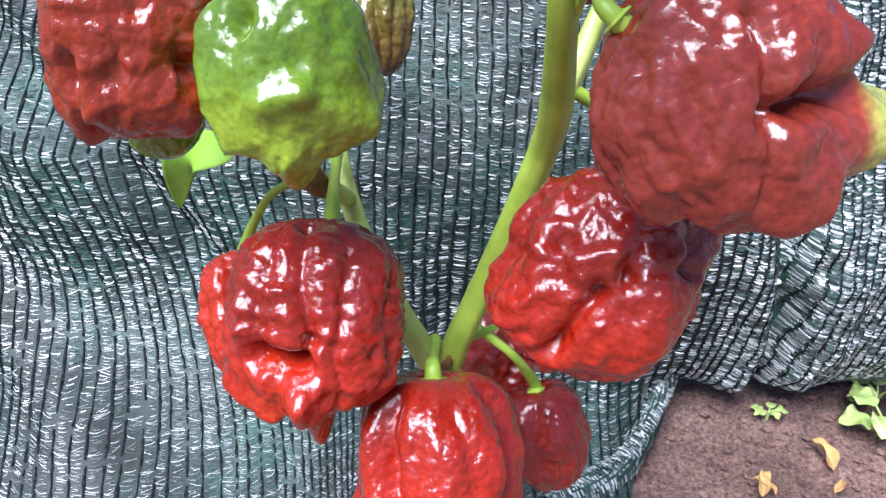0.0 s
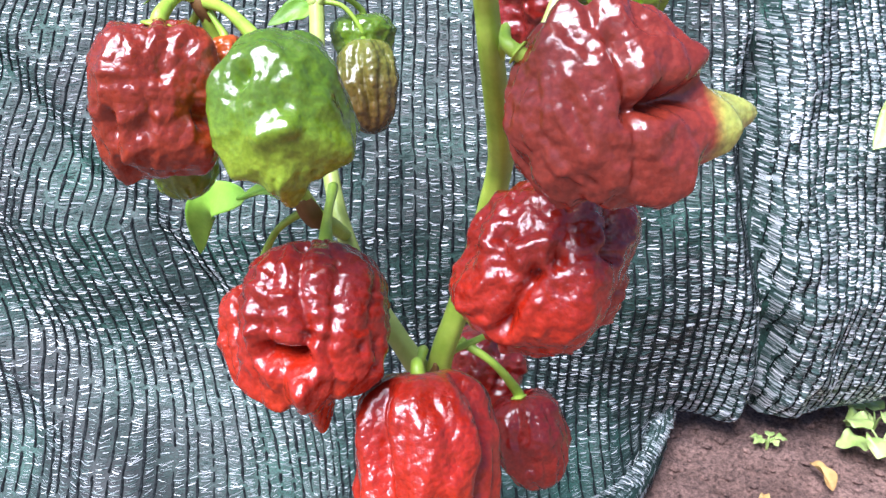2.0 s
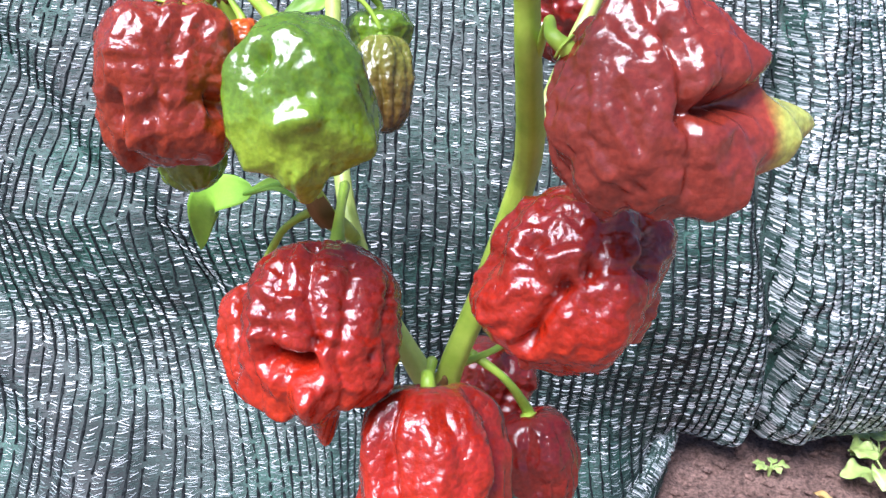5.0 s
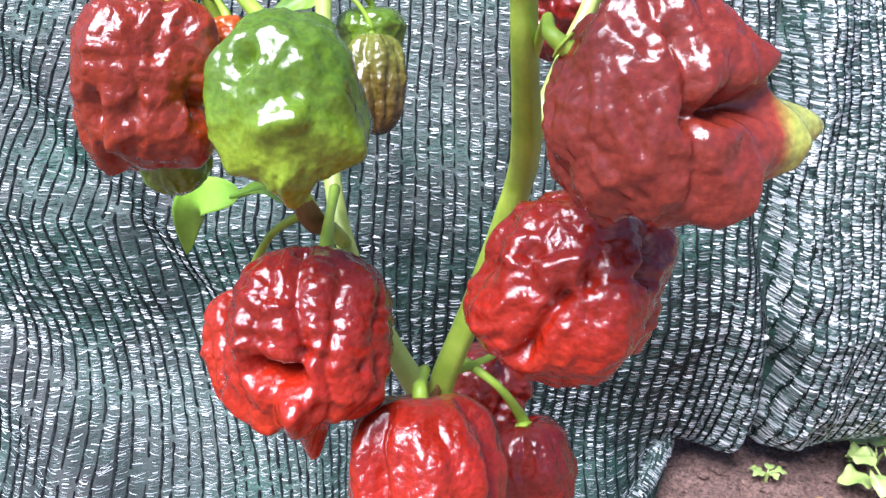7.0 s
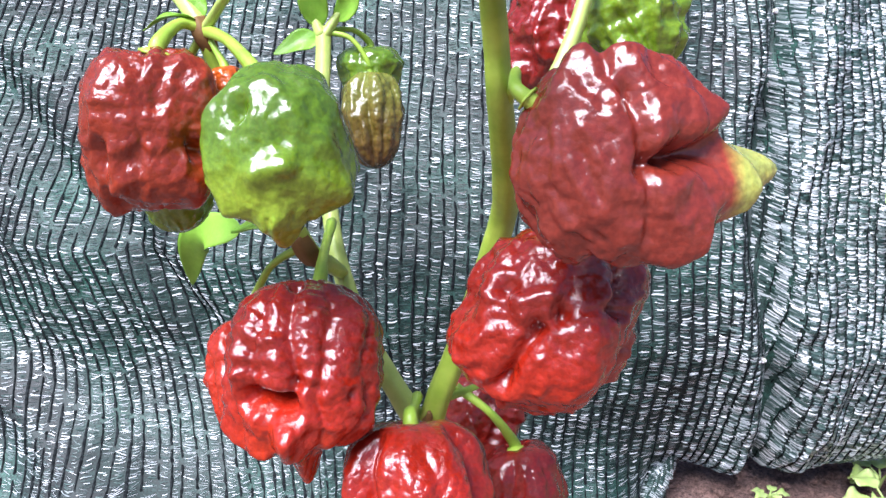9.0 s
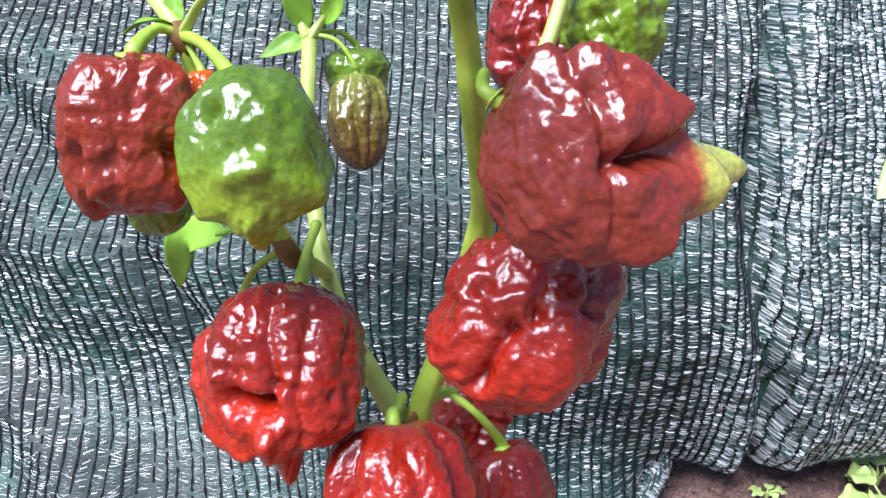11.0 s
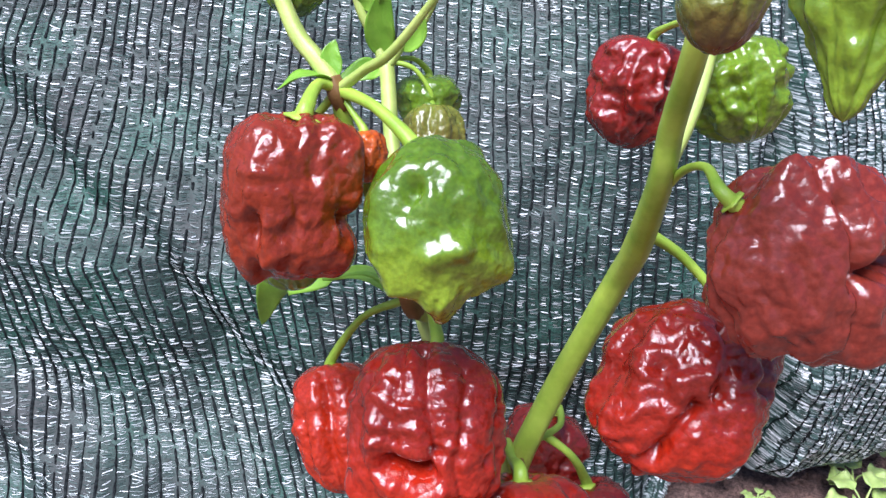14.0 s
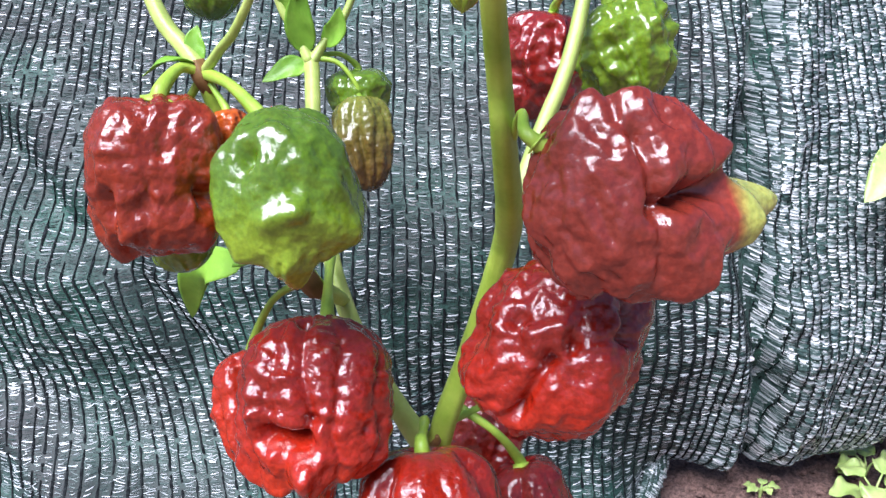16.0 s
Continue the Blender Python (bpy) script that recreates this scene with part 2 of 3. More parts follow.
def cloth(x, z, out=0.0):
    hem = hem_at(x)
    z = max(z, hem)
    x = lean(x, z)
    y = net_y(x, z) + smoothstep(0.135, 0.165, x) * 0.02 * math.exp(-((z - hem) / 0.012))
    return (x, y - out, z)


net = tagged(new("shade_net"), "draped grey-green knitted shade net with dark stitch lines", "net")
net.empty_display_size = 0.01
net.location = (0.0, 0.45, 0.0)


def on_net(name, verts, faces, mat, label="", smooth=True, kind=""):
    ob = part(name, mesh(name, [(v[0], v[1] - 0.45, v[2]) for v in verts], faces, mat, smooth), net, label)
    if kind:
        tagged(ob, kind=kind)
    return ob


def build_backing():
    nx, nz = 300, 170
    x0, x1, z1 = -0.80, 0.60, 0.80
    verts, faces = [], []
    for j in range(nz + 1):
        for i in range(nx + 1):
            x = x0 + (x1 - x0) * i / nx
            hem = hem_at(x)
            verts.append(cloth(x, hem + (z1 - hem) * (j / nz) ** 1.25))
    w = nx + 1
    for j in range(nz):
        for i in range(nx):
            faces.append((j * w + i, j * w + i + 1, (j + 1) * w + i + 1, (j + 1) * w + i))
    ob = on_net("cloth_ground", verts, faces, NET, "dark green-grey ground of the cloth")
    so = ob.modifiers.new("thickness", "SOLIDIFY")
    so.thickness, so.offset = 0.0008, -1.0


build_backing()

# stitch columns: wider apart where the cloth is taut, close together past the crease
COLUMNS = [-0.46]
while COLUMNS[-1] < 0.44:
    slack = smoothstep(0.12, 0.21, COLUMNS[-1])
    COLUMNS.append(COLUMNS[-1] + (0.0074 * (1 - slack) + 0.0056 * slack) * random.uniform(0.8, 1.2))
NET_TOP = 0.46


def fall(x, z):
    """How far the cloth runs back for each metre of rise; it sweeps out at the foot."""
    return (net_y(x, z + 0.004) - net_y(x, z)) / 0.004 if z < 0.12 else 0.0


def build_stitches():
    for n, cx in enumerate(COLUMNS):
        verts, faces = [], []
        z, k = hem_at(cx), 0
        past = smoothstep(0.17, 0.23, cx)
        while z < NET_TOP:
            w = (0.00062 - 0.00040 * past) * random.uniform(0.3, 1.6)
            sway = 0.0002 * math.sin(k * 1.7 + n)
            for dx, out in ((-w, 0.0009), (0.0, 0.0020), (w, 0.0009)):
                x, y, zz = cloth(cx, z, out)
                verts.append((x + dx + sway, y, zz))
            z += 0.0034 / math.hypot(1.0, fall(cx, z))
            k += 1
        for i in range(k - 1):
            if random.random() < 0.10 + 0.25 * past:
                continue
            for q in (0, 1):
                faces.append((i * 3 + q, i * 3 + q + 1, i * 3 + q + 4, i * 3 + q + 3))
        on_net("stitch_line", verts, faces, STITCH)


build_stitches()


def build_tapes():
    verts, faces = [], []
    for a, b in zip(COLUMNS, COLUMNS[1:]):
        past = smoothstep(0.13, 0.22, a)
        # pale tapes thin out mid-cloth to imitate the dimmer light there
        mid_dim = smoothstep(-0.14, -0.05, a) * (1 - smoothstep(0.08, 0.15, a))
        z = hem_at(a) + 0.002
        side = 1
        while z < NET_TOP:
            side = -side
            slope = (side * random.uniform(0.0001, 0.0007) + random.uniform(-0.0005, 0.0005)) * (1 - 0.5 * past)
            wide = random.uniform(0.00010, 0.00033) * (1 + 0.85 * past)
            bulge = random.uniform(0.0002, 0.0013) * (1 + 0.5 * past)
            tilt = random.uniform(-1.2 + 0.9 * past, 1.2) - 0.9 * past
            mid, reach = random.uniform(0.35, 0.65), random.uniform(0.13, 0.40) * (1 + 0.15 * past)
            sl = fall(a, z)
            sp = math.hypot(1.0, sl)
            wide /= 1 + 0.85 * max(0.0, sl - 0.3)
            o = len(verts)
            sag = random.uniform(-0.0006, 0.0004)
            for i in range(4):
                f = mid + reach * (i / 1.5 - 1)
                arch = math.sin(math.pi * min(1.0, max(0.0, f)))
                x, y, zz = cloth(a + (b - a) * f, z + slope * (f * 2 - 1) + sag * arch, 0.0005 + bulge * arch)
                verts.append((x, y - tilt * wide * 0.6 + wide * sl / sp, zz + wide / sp))
                verts.append((x, y + tilt * wide * 0.6 - wide * sl / sp, zz - wide / sp))
            for i in range(3):
                faces.append((o + i * 2, o + i * 2 + 1, o + i * 2 + 3, o + i * 2 + 2))
            z += random.uniform(0.00048, 0.00098) * (1 - 0.50 * past + 0.22 * mid_dim * smoothstep(0.06, 0.14, z)) / sp
    on_net("tape_weave", verts, faces, TAPE, "shiny pale grey slack plastic tapes with glints painted white", False, "stuff")


build_tapes()


def build_tail():
    """A twisted end of the cloth that trails from the hem's corner over the soil."""
    line = curve([(0.1600, 0.452, 0.034, 0.0075), (0.1560, 0.446, 0.017, 0.0085), (0.1450, 0.425, 0.007, 0.0080), (0.1250, 0.393, 0.004, 0.0085), (0.1020, 0.370, 0.003, 0.0090), (0.0700, 0.352, 0.002, 0.0090)], 40)
    verts, faces, tv, tf = [], [], [], []
    sides = 22
    for i, q in enumerate(line):
        a, b = line[max(0, i - 1)], line[min(len(line) - 1, i + 1)]
        d = Vector(b[:3] - a[:3]).normalized()
        s1 = d.cross(Vector((0, 0, 1))).normalized()
        s2 = s1.cross(d)
        for k in range(sides):
            th = 2 * math.pi * k / sides
            r = q[3] * (1 + 0.16 * math.cos(4 * th + i * 0.06) + 0.12 * noise.noise(Vector((th * 2, i * 0.13, 3))))
            p = Vector(q[:3]) + (s1 * math.cos(th) + s2 * math.sin(th)) * r
            verts.append(p)
            if i < len(line) - 1 and random.random() < 0.85:
                w = random.uniform(0.0002, 0.0005)
                o = len(tv)
                t2 = th + random.uniform(0.2, 0.5)
                p2 = Vector(q[:3]) + (s1 * math.cos(t2) + s2 * math.sin(t2)) * r
                n1, n2 = (p - Vector(q[:3])) * 1.07, (p2 - Vector(q[:3])) * 1.07
                c = Vector(q[:3]) + d * random.uniform(-0.0004, 0.0004)
                tv += [c + n1 - d * w, c + n2 - d * w, c + n2 + d * w, c + n1 + d * w]
                tf.append((o, o + 1, o + 2, o + 3))
    for i in range(len(line) - 1):
        for k in range(sides):
            j = (k + 1) % sides
            faces.append((i * sides + k, i * sides + j, (i + 1) * sides + j, (i + 1) * sides + k))
    on_net("twisted_tail", verts, faces, NET, "twisted end of netting trailing on the soil")
    on_net("tail_weave", tv, tf, TAPE, "shiny pale grey slack plastic tapes with glints painted white", False, "stuff")


build_tail()


# ---- pepper fruits ----
BLOCKY = [(0.05, 0.0), (0.01, 0.16), (-0.02, 0.38), (0.01, 0.64), (0.09, 0.87), (0.24, 0.98), (0.42, 1.0), (0.60, 0.93), (0.76, 0.80), (0.88, 0.60), (0.96, 0.34), (1.0, 0.0)]
POINTED = [(0.04, 0.0), (0.0, 0.2), (-0.01, 0.5), (0.05, 0.8), (0.2, 1.0), (0.4, 0.96), (0.6, 0.76), (0.76, 0.5), (0.88, 0.3), (0.96, 0.17), (1.0, 0.0)]


def fruit_body(top, tip, radius, mat, seed, outline=BLOCKY, lobes=4, furrow=0.13, turn=0.0, wrinkle=0.05, knobs=(), depth=1.0, ribs=(0, 0.0), ripe=None, sway=(0, 0, 0)):
    """A lobed, furrowed and crumpled pepper. knobs: (bearing, share of the length, height, width across, width along); bearings in
    degrees, 0 to the right, 90 to the front. sway: how far the lower end leans off the axis."""
    rnd = random.Random(seed)
    top, tip = Vector(top), Vector(tip)
    length = (tip - top).length
    d = (tip - top).normalized()
    e1 = (Vector((1, 0, 0)) - d * d.x).normalized()
    e2 = d.cross(e1)
    prof = curve([(s, r) for s, r in outline], 9)
    sides = 112
    cuts = [turn + 2 * math.pi * (k + rnd.uniform(-0.16, 0.16)) / lobes for k in range(lobes)]
    deep = [rnd.uniform(0.65, 1.25) for _ in cuts]
    off = Vector((seed * 3.7, seed * 1.3, seed * 7.1))
    sway = Vector(sway)
    verts, faces, ripeness = [], [], []
    for row, (s, r) in enumerate(prof):
        r = max(0.0, r)
        for k in range(sides):
            th = 2 * math.pi * k / sides
            c, sn = math.cos(th), math.sin(th)
            q = Vector((c, sn, s * length / radius * 0.9))
            f = 1.0 + 0.07 * noise.noise(q * 1.1 + off)
            for cut, dp in zip(cuts, deep):
                a = (th - cut - 0.35 * noise.noise(Vector((cut * 3, s * 2.2, seed))) + math.pi) % (2 * math.pi) - math.pi
                f -= 1.5 * furrow * dp * math.exp(-(a / 0.19) ** 2) * smoothstep(-0.05, 0.08, s) * (1 - 0.35 * s)
            if ribs[0]:
                a = 0.5 * ribs[0] * (th + 0.22 * noise.noise(Vector((c * 1.5, sn * 1.5, s * 2.4)) + off))
                f += ribs[1] * (abs(math.cos(a)) ** 0.6 - 0.7) * smoothstep(-0.02, 0.15, s) * (0.55 + 0.9 * abs(noise.noise(q * 1.3 + off * 7)))
            big = noise.noise(Vector((q.x * 2.1, q.y * 2.1, q.z * 2.6)) + off * 2)
            fold = 1.0 - abs(noise.noise(Vector((q.x * 2.8, q.y * 2.8, q.z * 1.1)) + off * 3)) * 2.0
            rows = math.sin(q.z * 17 + 3 * noise.noise(q * 2.2 + off)) * max(0.0, noise.noise(q * 1.7 + off * 6) + 0.15)
            fine = noise.noise(Vector((q.x * 6.5, q.y * 6.5, q.z * 8.5)) + off * 4)
            f += wrinkle * (2.3 * big + 1.9 * (fold - 0.55) + 0.75 * fine + 0.7 * rows) * smoothstep(0.0, 0.14, s)
            for bearing, at, high, wide, tall in knobs:
                a = (th - radians(bearing) + math.pi) % (2 * math.pi) - math.pi
                f += high * math.exp(-(a / wide) ** 2 - ((s - at) / tall) ** 2)
            lift = 0.04 * radius * noise.noise(q * 2.3 + off * 5) * smoothstep(0.0, 0.3, r)
            p = top + d * (s * length + lift) + (e1 * c + e2 * sn * depth) * radius * r * f + sway * max(0.0, s - 0.45) ** 2 * 3.3
            verts.append(p - top)
            ripeness.append(ripe(th, s) if ripe else 0.78 - 0.5 * s + 0.25 * big)
    for i in range(len(prof) - 1):
        for k in range(sides):
            j = (k + 1) % sides
            faces.append((i * sides + k, (i + 1) * sides + k, (i + 1) * sides + j, i * sides + j))
    me = mesh("fruit", verts, faces, mat)
    at = me.attributes.new("ripeness", "FLOAT", "POINT")
    at.data.foreach_set("value", ripeness)
    return me


def unit(*q):
    """A bearing on a fruit: across, up and, where given, towards the front; two numbers name a place on its front."""
    q = np.array(q, float)
    if len(q) == 2:
        q = np.append(q, math.sqrt(max(0.0, 1 - q @ q)))
    return q / np.linalg.norm(q)


def folded_body(centre, facing, half, folds, mat, seed, origin, wrinkle=0.04, ribs=(0, 0.0), ripe=None, block=2.5):
    """A crumpled fruit round its centre. folds: ridges (height above 0) and grooves (below 0) that run from one bearing to another,
    each with its height and width as shares of the radius."""
    w = Vector(facing).normalized()
    u = (Vector((1, 0, 0)) - w * w.x).normalized()
    v = w.cross(u)
    rows, sides = 132, 190
    phi = np.linspace(0.02, math.pi - 0.02, rows)[:, None]
    th = (np.arange(sides) * 2 * math.pi / sides)[None, :]
    n = np.stack([np.sin(phi) * np.cos(th), np.cos(phi) + 0 * th, np.sin(phi) * np.sin(th)], -1)
    f = (np.abs(n) ** block).sum(-1) ** (-1 / block)
    g = np.zeros(f.shape)
    for *ends, high, wide in folds:
        k = len(ends) // 2
        a, b = unit(*ends[:k]), unit(*ends[k:])
        along = b - a
        t = np.clip(((n - a) @ along) / max(1e-9, along @ along), 0, 1)
        g += high * np.exp(-((n - a - t[..., None] * along) ** 2).sum(-1) / wide ** 2)
    off = Vector((seed * 3.7, seed * 1.3, seed * 7.1))
    centre, origin = Vector(centre), Vector(origin)
    verts, faces, ripeness = [], [], []
    for i in range(rows):
        for k in range(sides):
            q = Vector(n[i, k])
            big = noise.noise(q * 2.4 + off)
            crumple = 1.0 - 2.0 * abs(noise.noise(Vector((q.x * 3.4, q.y * 2.4, q.z * 3.4)) + off * 2))
            fine = noise.noise(q * 8.0 + off * 3)
            pim = noise.noise(q * 17.0 + off * 4)
            r = f[i, k] + g[i, k] + wrinkle * (2.0 * big + 1.0 * (crumple - 0.55) + 0.45 * fine + 0.22 * pim)
            if ribs[0]:
                a = th[0, k] + 0.25 * noise.noise(q * 1.6 + off)
                ridge = abs(math.cos(0.5 * ribs[0] * a)) ** 0.7 - 0.7
                cross = math.sin(q.y * 30 + 4 * noise.noise(q * 3 + off)) * 0.3
                r += ribs[1] * (ridge + cross * (0.5 + big)) * math.sin(phi[i, 0])
            verts.append(centre + (u * (q.x * half[0]) + v * (q.y * half[1]) + w * (q.z * half[2])) * r - origin)
            ripeness.append(ripe(q, r) if ripe else 0.75 + 0.3 * big)
    for i in range(rows - 1):
        for k in range(sides):
            j = (k + 1) % sides
            faces.append((i * sides + k, i * sides + j, (i + 1) * sides + j, (i + 1) * sides + k))
    for ring, flip in ((0, True), (rows - 1, False)):
        faces.append(tuple(ring * sides + (k if not flip else sides - 1 - k) for k in range(sides)))
    me = mesh("fruit", verts, faces, mat)
    at = me.attributes.new("ripeness", "FLOAT", "POINT")
    at.data.foreach_set("value", ripeness)
    return me


def calyx_mesh(size, d, seed):
    """The small five-cornered green collar round the end of the stalk."""
    rnd = random.Random(seed)
    d = Vector(d).normalized()
    e1 = (Vector((1, 0, 0)) - d * d.x).normalized()
    e2 = d.cross(e1)
    verts, faces, n = [], [], 40
    rings = [(0.28, -0.55), (0.42, -0.30), (0.7, -0.12), (1.0, -0.02), (1.02, 0.10), (0.6, 0.16)]
    for r, h in rings:
        for k in range(n):
            th = 2 * math.pi * k / n
            star = 1 + 0.10 * math.cos(5 * th + seed) * smoothstep(0.4, 1.0, r) + 0.04 * math.sin(3 * th + seed)
            verts.append((e1 * math.cos(th) + e2 * math.sin(th)) * size * r * star + d * size * h)
    for i in range(len(rings) - 1):
        for k in range(n):
            j = (k + 1) % n
            faces.append((i * n + k, (i + 1) * n + k, (i + 1) * n + j, i * n + j))
    return mesh("calyx", verts, faces, STALK)


def pepper(label, top, tip, radius, mat, seed, stalk=(), collar=0.30, thick=0.0016, hang=None, folded=None, **shape):
    """A fruit hanging by its stalk: body, collar and stalk."""
    ob = thing("chili_pepper", top, label, "chili pepper", "chili peppers on the plant")
    if folded:
        part("body", folded_body(*folded, mat, seed, top, **shape), ob)
    else:
        part("body", fruit_body(top, tip, radius, mat, seed, **shape), ob)
    d = (Vector(tip) - Vector(top)).normalized()
    root = Vector(hang or top)
    if hang:
        d = ((Vector(top) + Vector(tip)) / 2 - root).normalized()
    collar_ob = part("calyx", calyx_mesh(radius * collar, d, seed), ob, "light green collar")
    collar_ob.location = root - Vector(top)
    if stalk:
        inside = root + d * radius * 0.12
        pts = [(*p, thick * (1.25 if i == 0 else 1.0)) for i, p in enumerate(stalk)]
        pts.append((*(root - d * radius * 0.16), thick * 1.45))
        pts.append((*inside, thick * 1.9))
        part("stalk", tube(pts, STALK, "stalk", sides=12, origin=root), collar_ob, "light green curved stalk")
    return ob


JOINT = (-0.0658, 0.2413, 0.3168)
FORK = (0.0028, 0.2489, 0.1791)

pepper("wrinkled dark red lobed chili pepper with an orange-red flank", (-0.0736, 0.2243, 0.3120), (-0.0808, 0.2183, 0.2671), 0.0171, BRICK, 3,
       stalk=[JOINT, (-0.0710, 0.2365, 0.3187)],
       folded=((-0.0767, 0.2220, 0.2908), (0.320, -0.925, 0.205), (0.0177, 0.0224, 0.0159), [
           (-0.53, 0.90, -0.66, -0.36, -0.14, 0.12), (-0.64, -0.23, -0.40, -0.86, -0.20, 0.11), (0.69, 0.53, 0.90, 0.11, 0.09, 0.30), (1.12, -0.25, 0.64, -0.23, -0.37, 0.14), (0.53, -0.53, 0.72, -0.69, 0.07, 0.25),
           (-0.53, -1.03, -0.48, -0.95, 0.15, 0.18), (0.21, -0.99, 0.90, -0.99, -0.15, 0.16), (0.24, 0.86, 0.11, 0.32, -0.08, 0.09), (-0.32, -0.36, 0.53, -0.15, -0.08, 0.10), (-0.21, 0.95, -0.11, 0.90, -0.09, 0.15),
           (-0.16, 0.15, 0.43, 0.06, 0.06, 0.12), (-0.90, 0.48, -0.88, 0.27, 0.04, 0.20)]),
       wrinkle=0.04, ribs=(9, 0.05), block=3.2, ripe=lambda q, r: 0.82 - 0.62 * smoothstep(0.45, 0.95, q.x) - 0.12 * smoothstep(0.0, -0.9, q.y))
pepper("glossy bright green lobed chili pepper", (-0.0433, 0.2149, 0.3055), (-0.0305, 0.2009, 0.2642), 0.0177, GREEN, 8,
       stalk=[JOINT, (-0.0548, 0.2278, 0.3151)],
       folded=((-0.0378, 0.2091, 0.2886), (0.173, -0.956, 0.235), (0.0190, 0.0219, 0.0171), [
           (-0.62, 0.78, 0.60, 0.82, 0.10, 0.35), (-0.48, 0.49, -0.33, -0.90, -0.25, 0.13), (-0.83, 0.37, -0.62, -0.61, 0.10, 0.20), (-1.09, -0.90, -0.39, -1.22, -0.46, 0.22), (-0.06, -0.73, 0.16, -1.10, 0.17, 0.20),
           (1.00, -0.20, 0.84, -0.41, 0.19, 0.20), (0.60, -1.06, 1.26, -0.78, -0.61, 0.24), (-0.25, -0.20, 0.08, -0.12, 0.14, 0.13), (0.13, -0.08, 0.70, -0.41, 0.09, 0.16), (0.56, 0.20, 0.79, -0.24, 0.09, 0.14),
           (-0.10, -0.69, -0.06, -0.98, -0.06, 0.04), (0.18, -0.69, 0.23, -0.98, -0.06, 0.04), (0.42, -0.65, 0.34, -0.94, -0.06, 0.04), (-0.53, 0.65, -0.34, 0.37, 0.06, 0.20), (-0.95, 0.98, -0.81, 0.78, -0.20, 0.20),
           (-0.15, 0.73, 0.23, 0.37, 0.06, 0.16), (0.93, 0.90, 1.08, 0.65, -0.17, 0.20)]),
       wrinkle=0.026, block=2.3, ripe=lambda q, r: 0.72 - 0.80 * smoothstep(0.35, -0.85, q.y))
pepper("dark red furrowed chili pepper with a hooked tail", (-0.0320, 0.2304, 0.2390), (-0.0312, 0.2035, 0.1898), 0.0240, RED, 11,
       stalk=[(-0.0362, 0.2830, 0.2440), (-0.0335, 0.2486, 0.2448)], collar=0.2,
       folded=((-0.0347, 0.2181, 0.2198), (0.138, -0.867, 0.478), (0.0234, 0.0249, 0.0216), [
           (-0.17, 0.89, -0.04, -0.23, -0.16, 0.08), (0.46, 0.85, 0.56, -0.33, -0.09, 0.06), (-0.44, 0.85, -0.54, -0.09, -0.09, 0.06), (0.76, 0.61, 0.73, -0.33, -0.08, 0.06), (-0.61, -0.40, -0.17, -0.47, -0.60, 0.12),
           (-0.92, -0.66, -0.34, -0.89, 0.21, 0.13), (-0.12, -0.66, 0.09, -1.08, 0.31, 0.15), (0.10, -1.27, 0.12, -1.36, 0.13, 0.16), (0.36, -0.80, 0.71, -0.66, 0.07, 0.20), (-0.27, -1.22, -0.34, -1.27, -0.26, 0.09),
           (0.46, -1.22, 0.71, -1.08, -0.08, 0.12), (0.18, 0.85, 0.26, -0.33, 0.05, 0.08), (-0.29, 0.80, -0.29, 0.00, 0.05, 0.07)]),
       wrinkle=0.028, ribs=(13, 0.09), block=2.7, ripe=lambda q, r: 0.95 - 0.55 * smoothstep(0.3, -0.9, q.y))
pepper("small bright scarlet crinkled chili pepper", (-0.0660, 0.2680, 0.2085), (-0.0585, 0.2430, 0.1710), 0.0160, SCARLET, 15,
       stalk=[(-0.0412, 0.2520, 0.2459), (-0.0557, 0.2624, 0.2326)], lobes=3, furrow=0.10, wrinkle=0.045, thick=0.0013, collar=0.22,
       ripe=lambda th, s: 0.6)
pepper("large glossy dark red chili pepper hanging lowest", (-0.0018, 0.2199, 0.1971), (0.0050, 0.1839, 0.1342), 0.0247, RED, 21,
       stalk=[(-0.0010, 0.2496, 0.1902), (-0.0017, 0.2348, 0.1943)], lobes=5, furrow=0.18, turn=0.75, wrinkle=0.028, collar=0.16, ribs=(12, 0.11),
       ripe=lambda th, s: 0.9 - 0.9 * s)
pepper("wrinkled purplish-red chili pepper", (0.0370, 0.2626, 0.1605), (0.0475, 0.2496, 0.1250), 0.0163, MAROON, 25,
       stalk=[(0.0129, 0.2614, 0.1875), (0.0261, 0.2567, 0.1798)], lobes=4, furrow=0.12, wrinkle=0.04, thick=0.0015, collar=0.2, ribs=(11, 0.10))
pepper("shaded purplish-red wrinkled chili pepper behind the stem", (0.0294, 0.2940, 0.1724), (0.0176, 0.2822, 0.1391), 0.0186, MAROON, 29,
       stalk=[(0.0080, 0.2551, 0.1856), (0.0225, 0.2658, 0.1866)], lobes=4, furrow=0.10, wrinkle=0.05, thick=0.0013, collar=0.2, ribs=(10, 0.08))


def curled_ripe(q, r):
    """Red, with the protruding end still yellow-green."""
    end = q.dot(Vector((0.82, -0.04, -0.56)).normalized())
    return 0.80 - 0.95 * smoothstep(0.62, 0.97, end) * smoothstep(0.85, 1.70, r + 0.2 * noise.noise(q * 5))


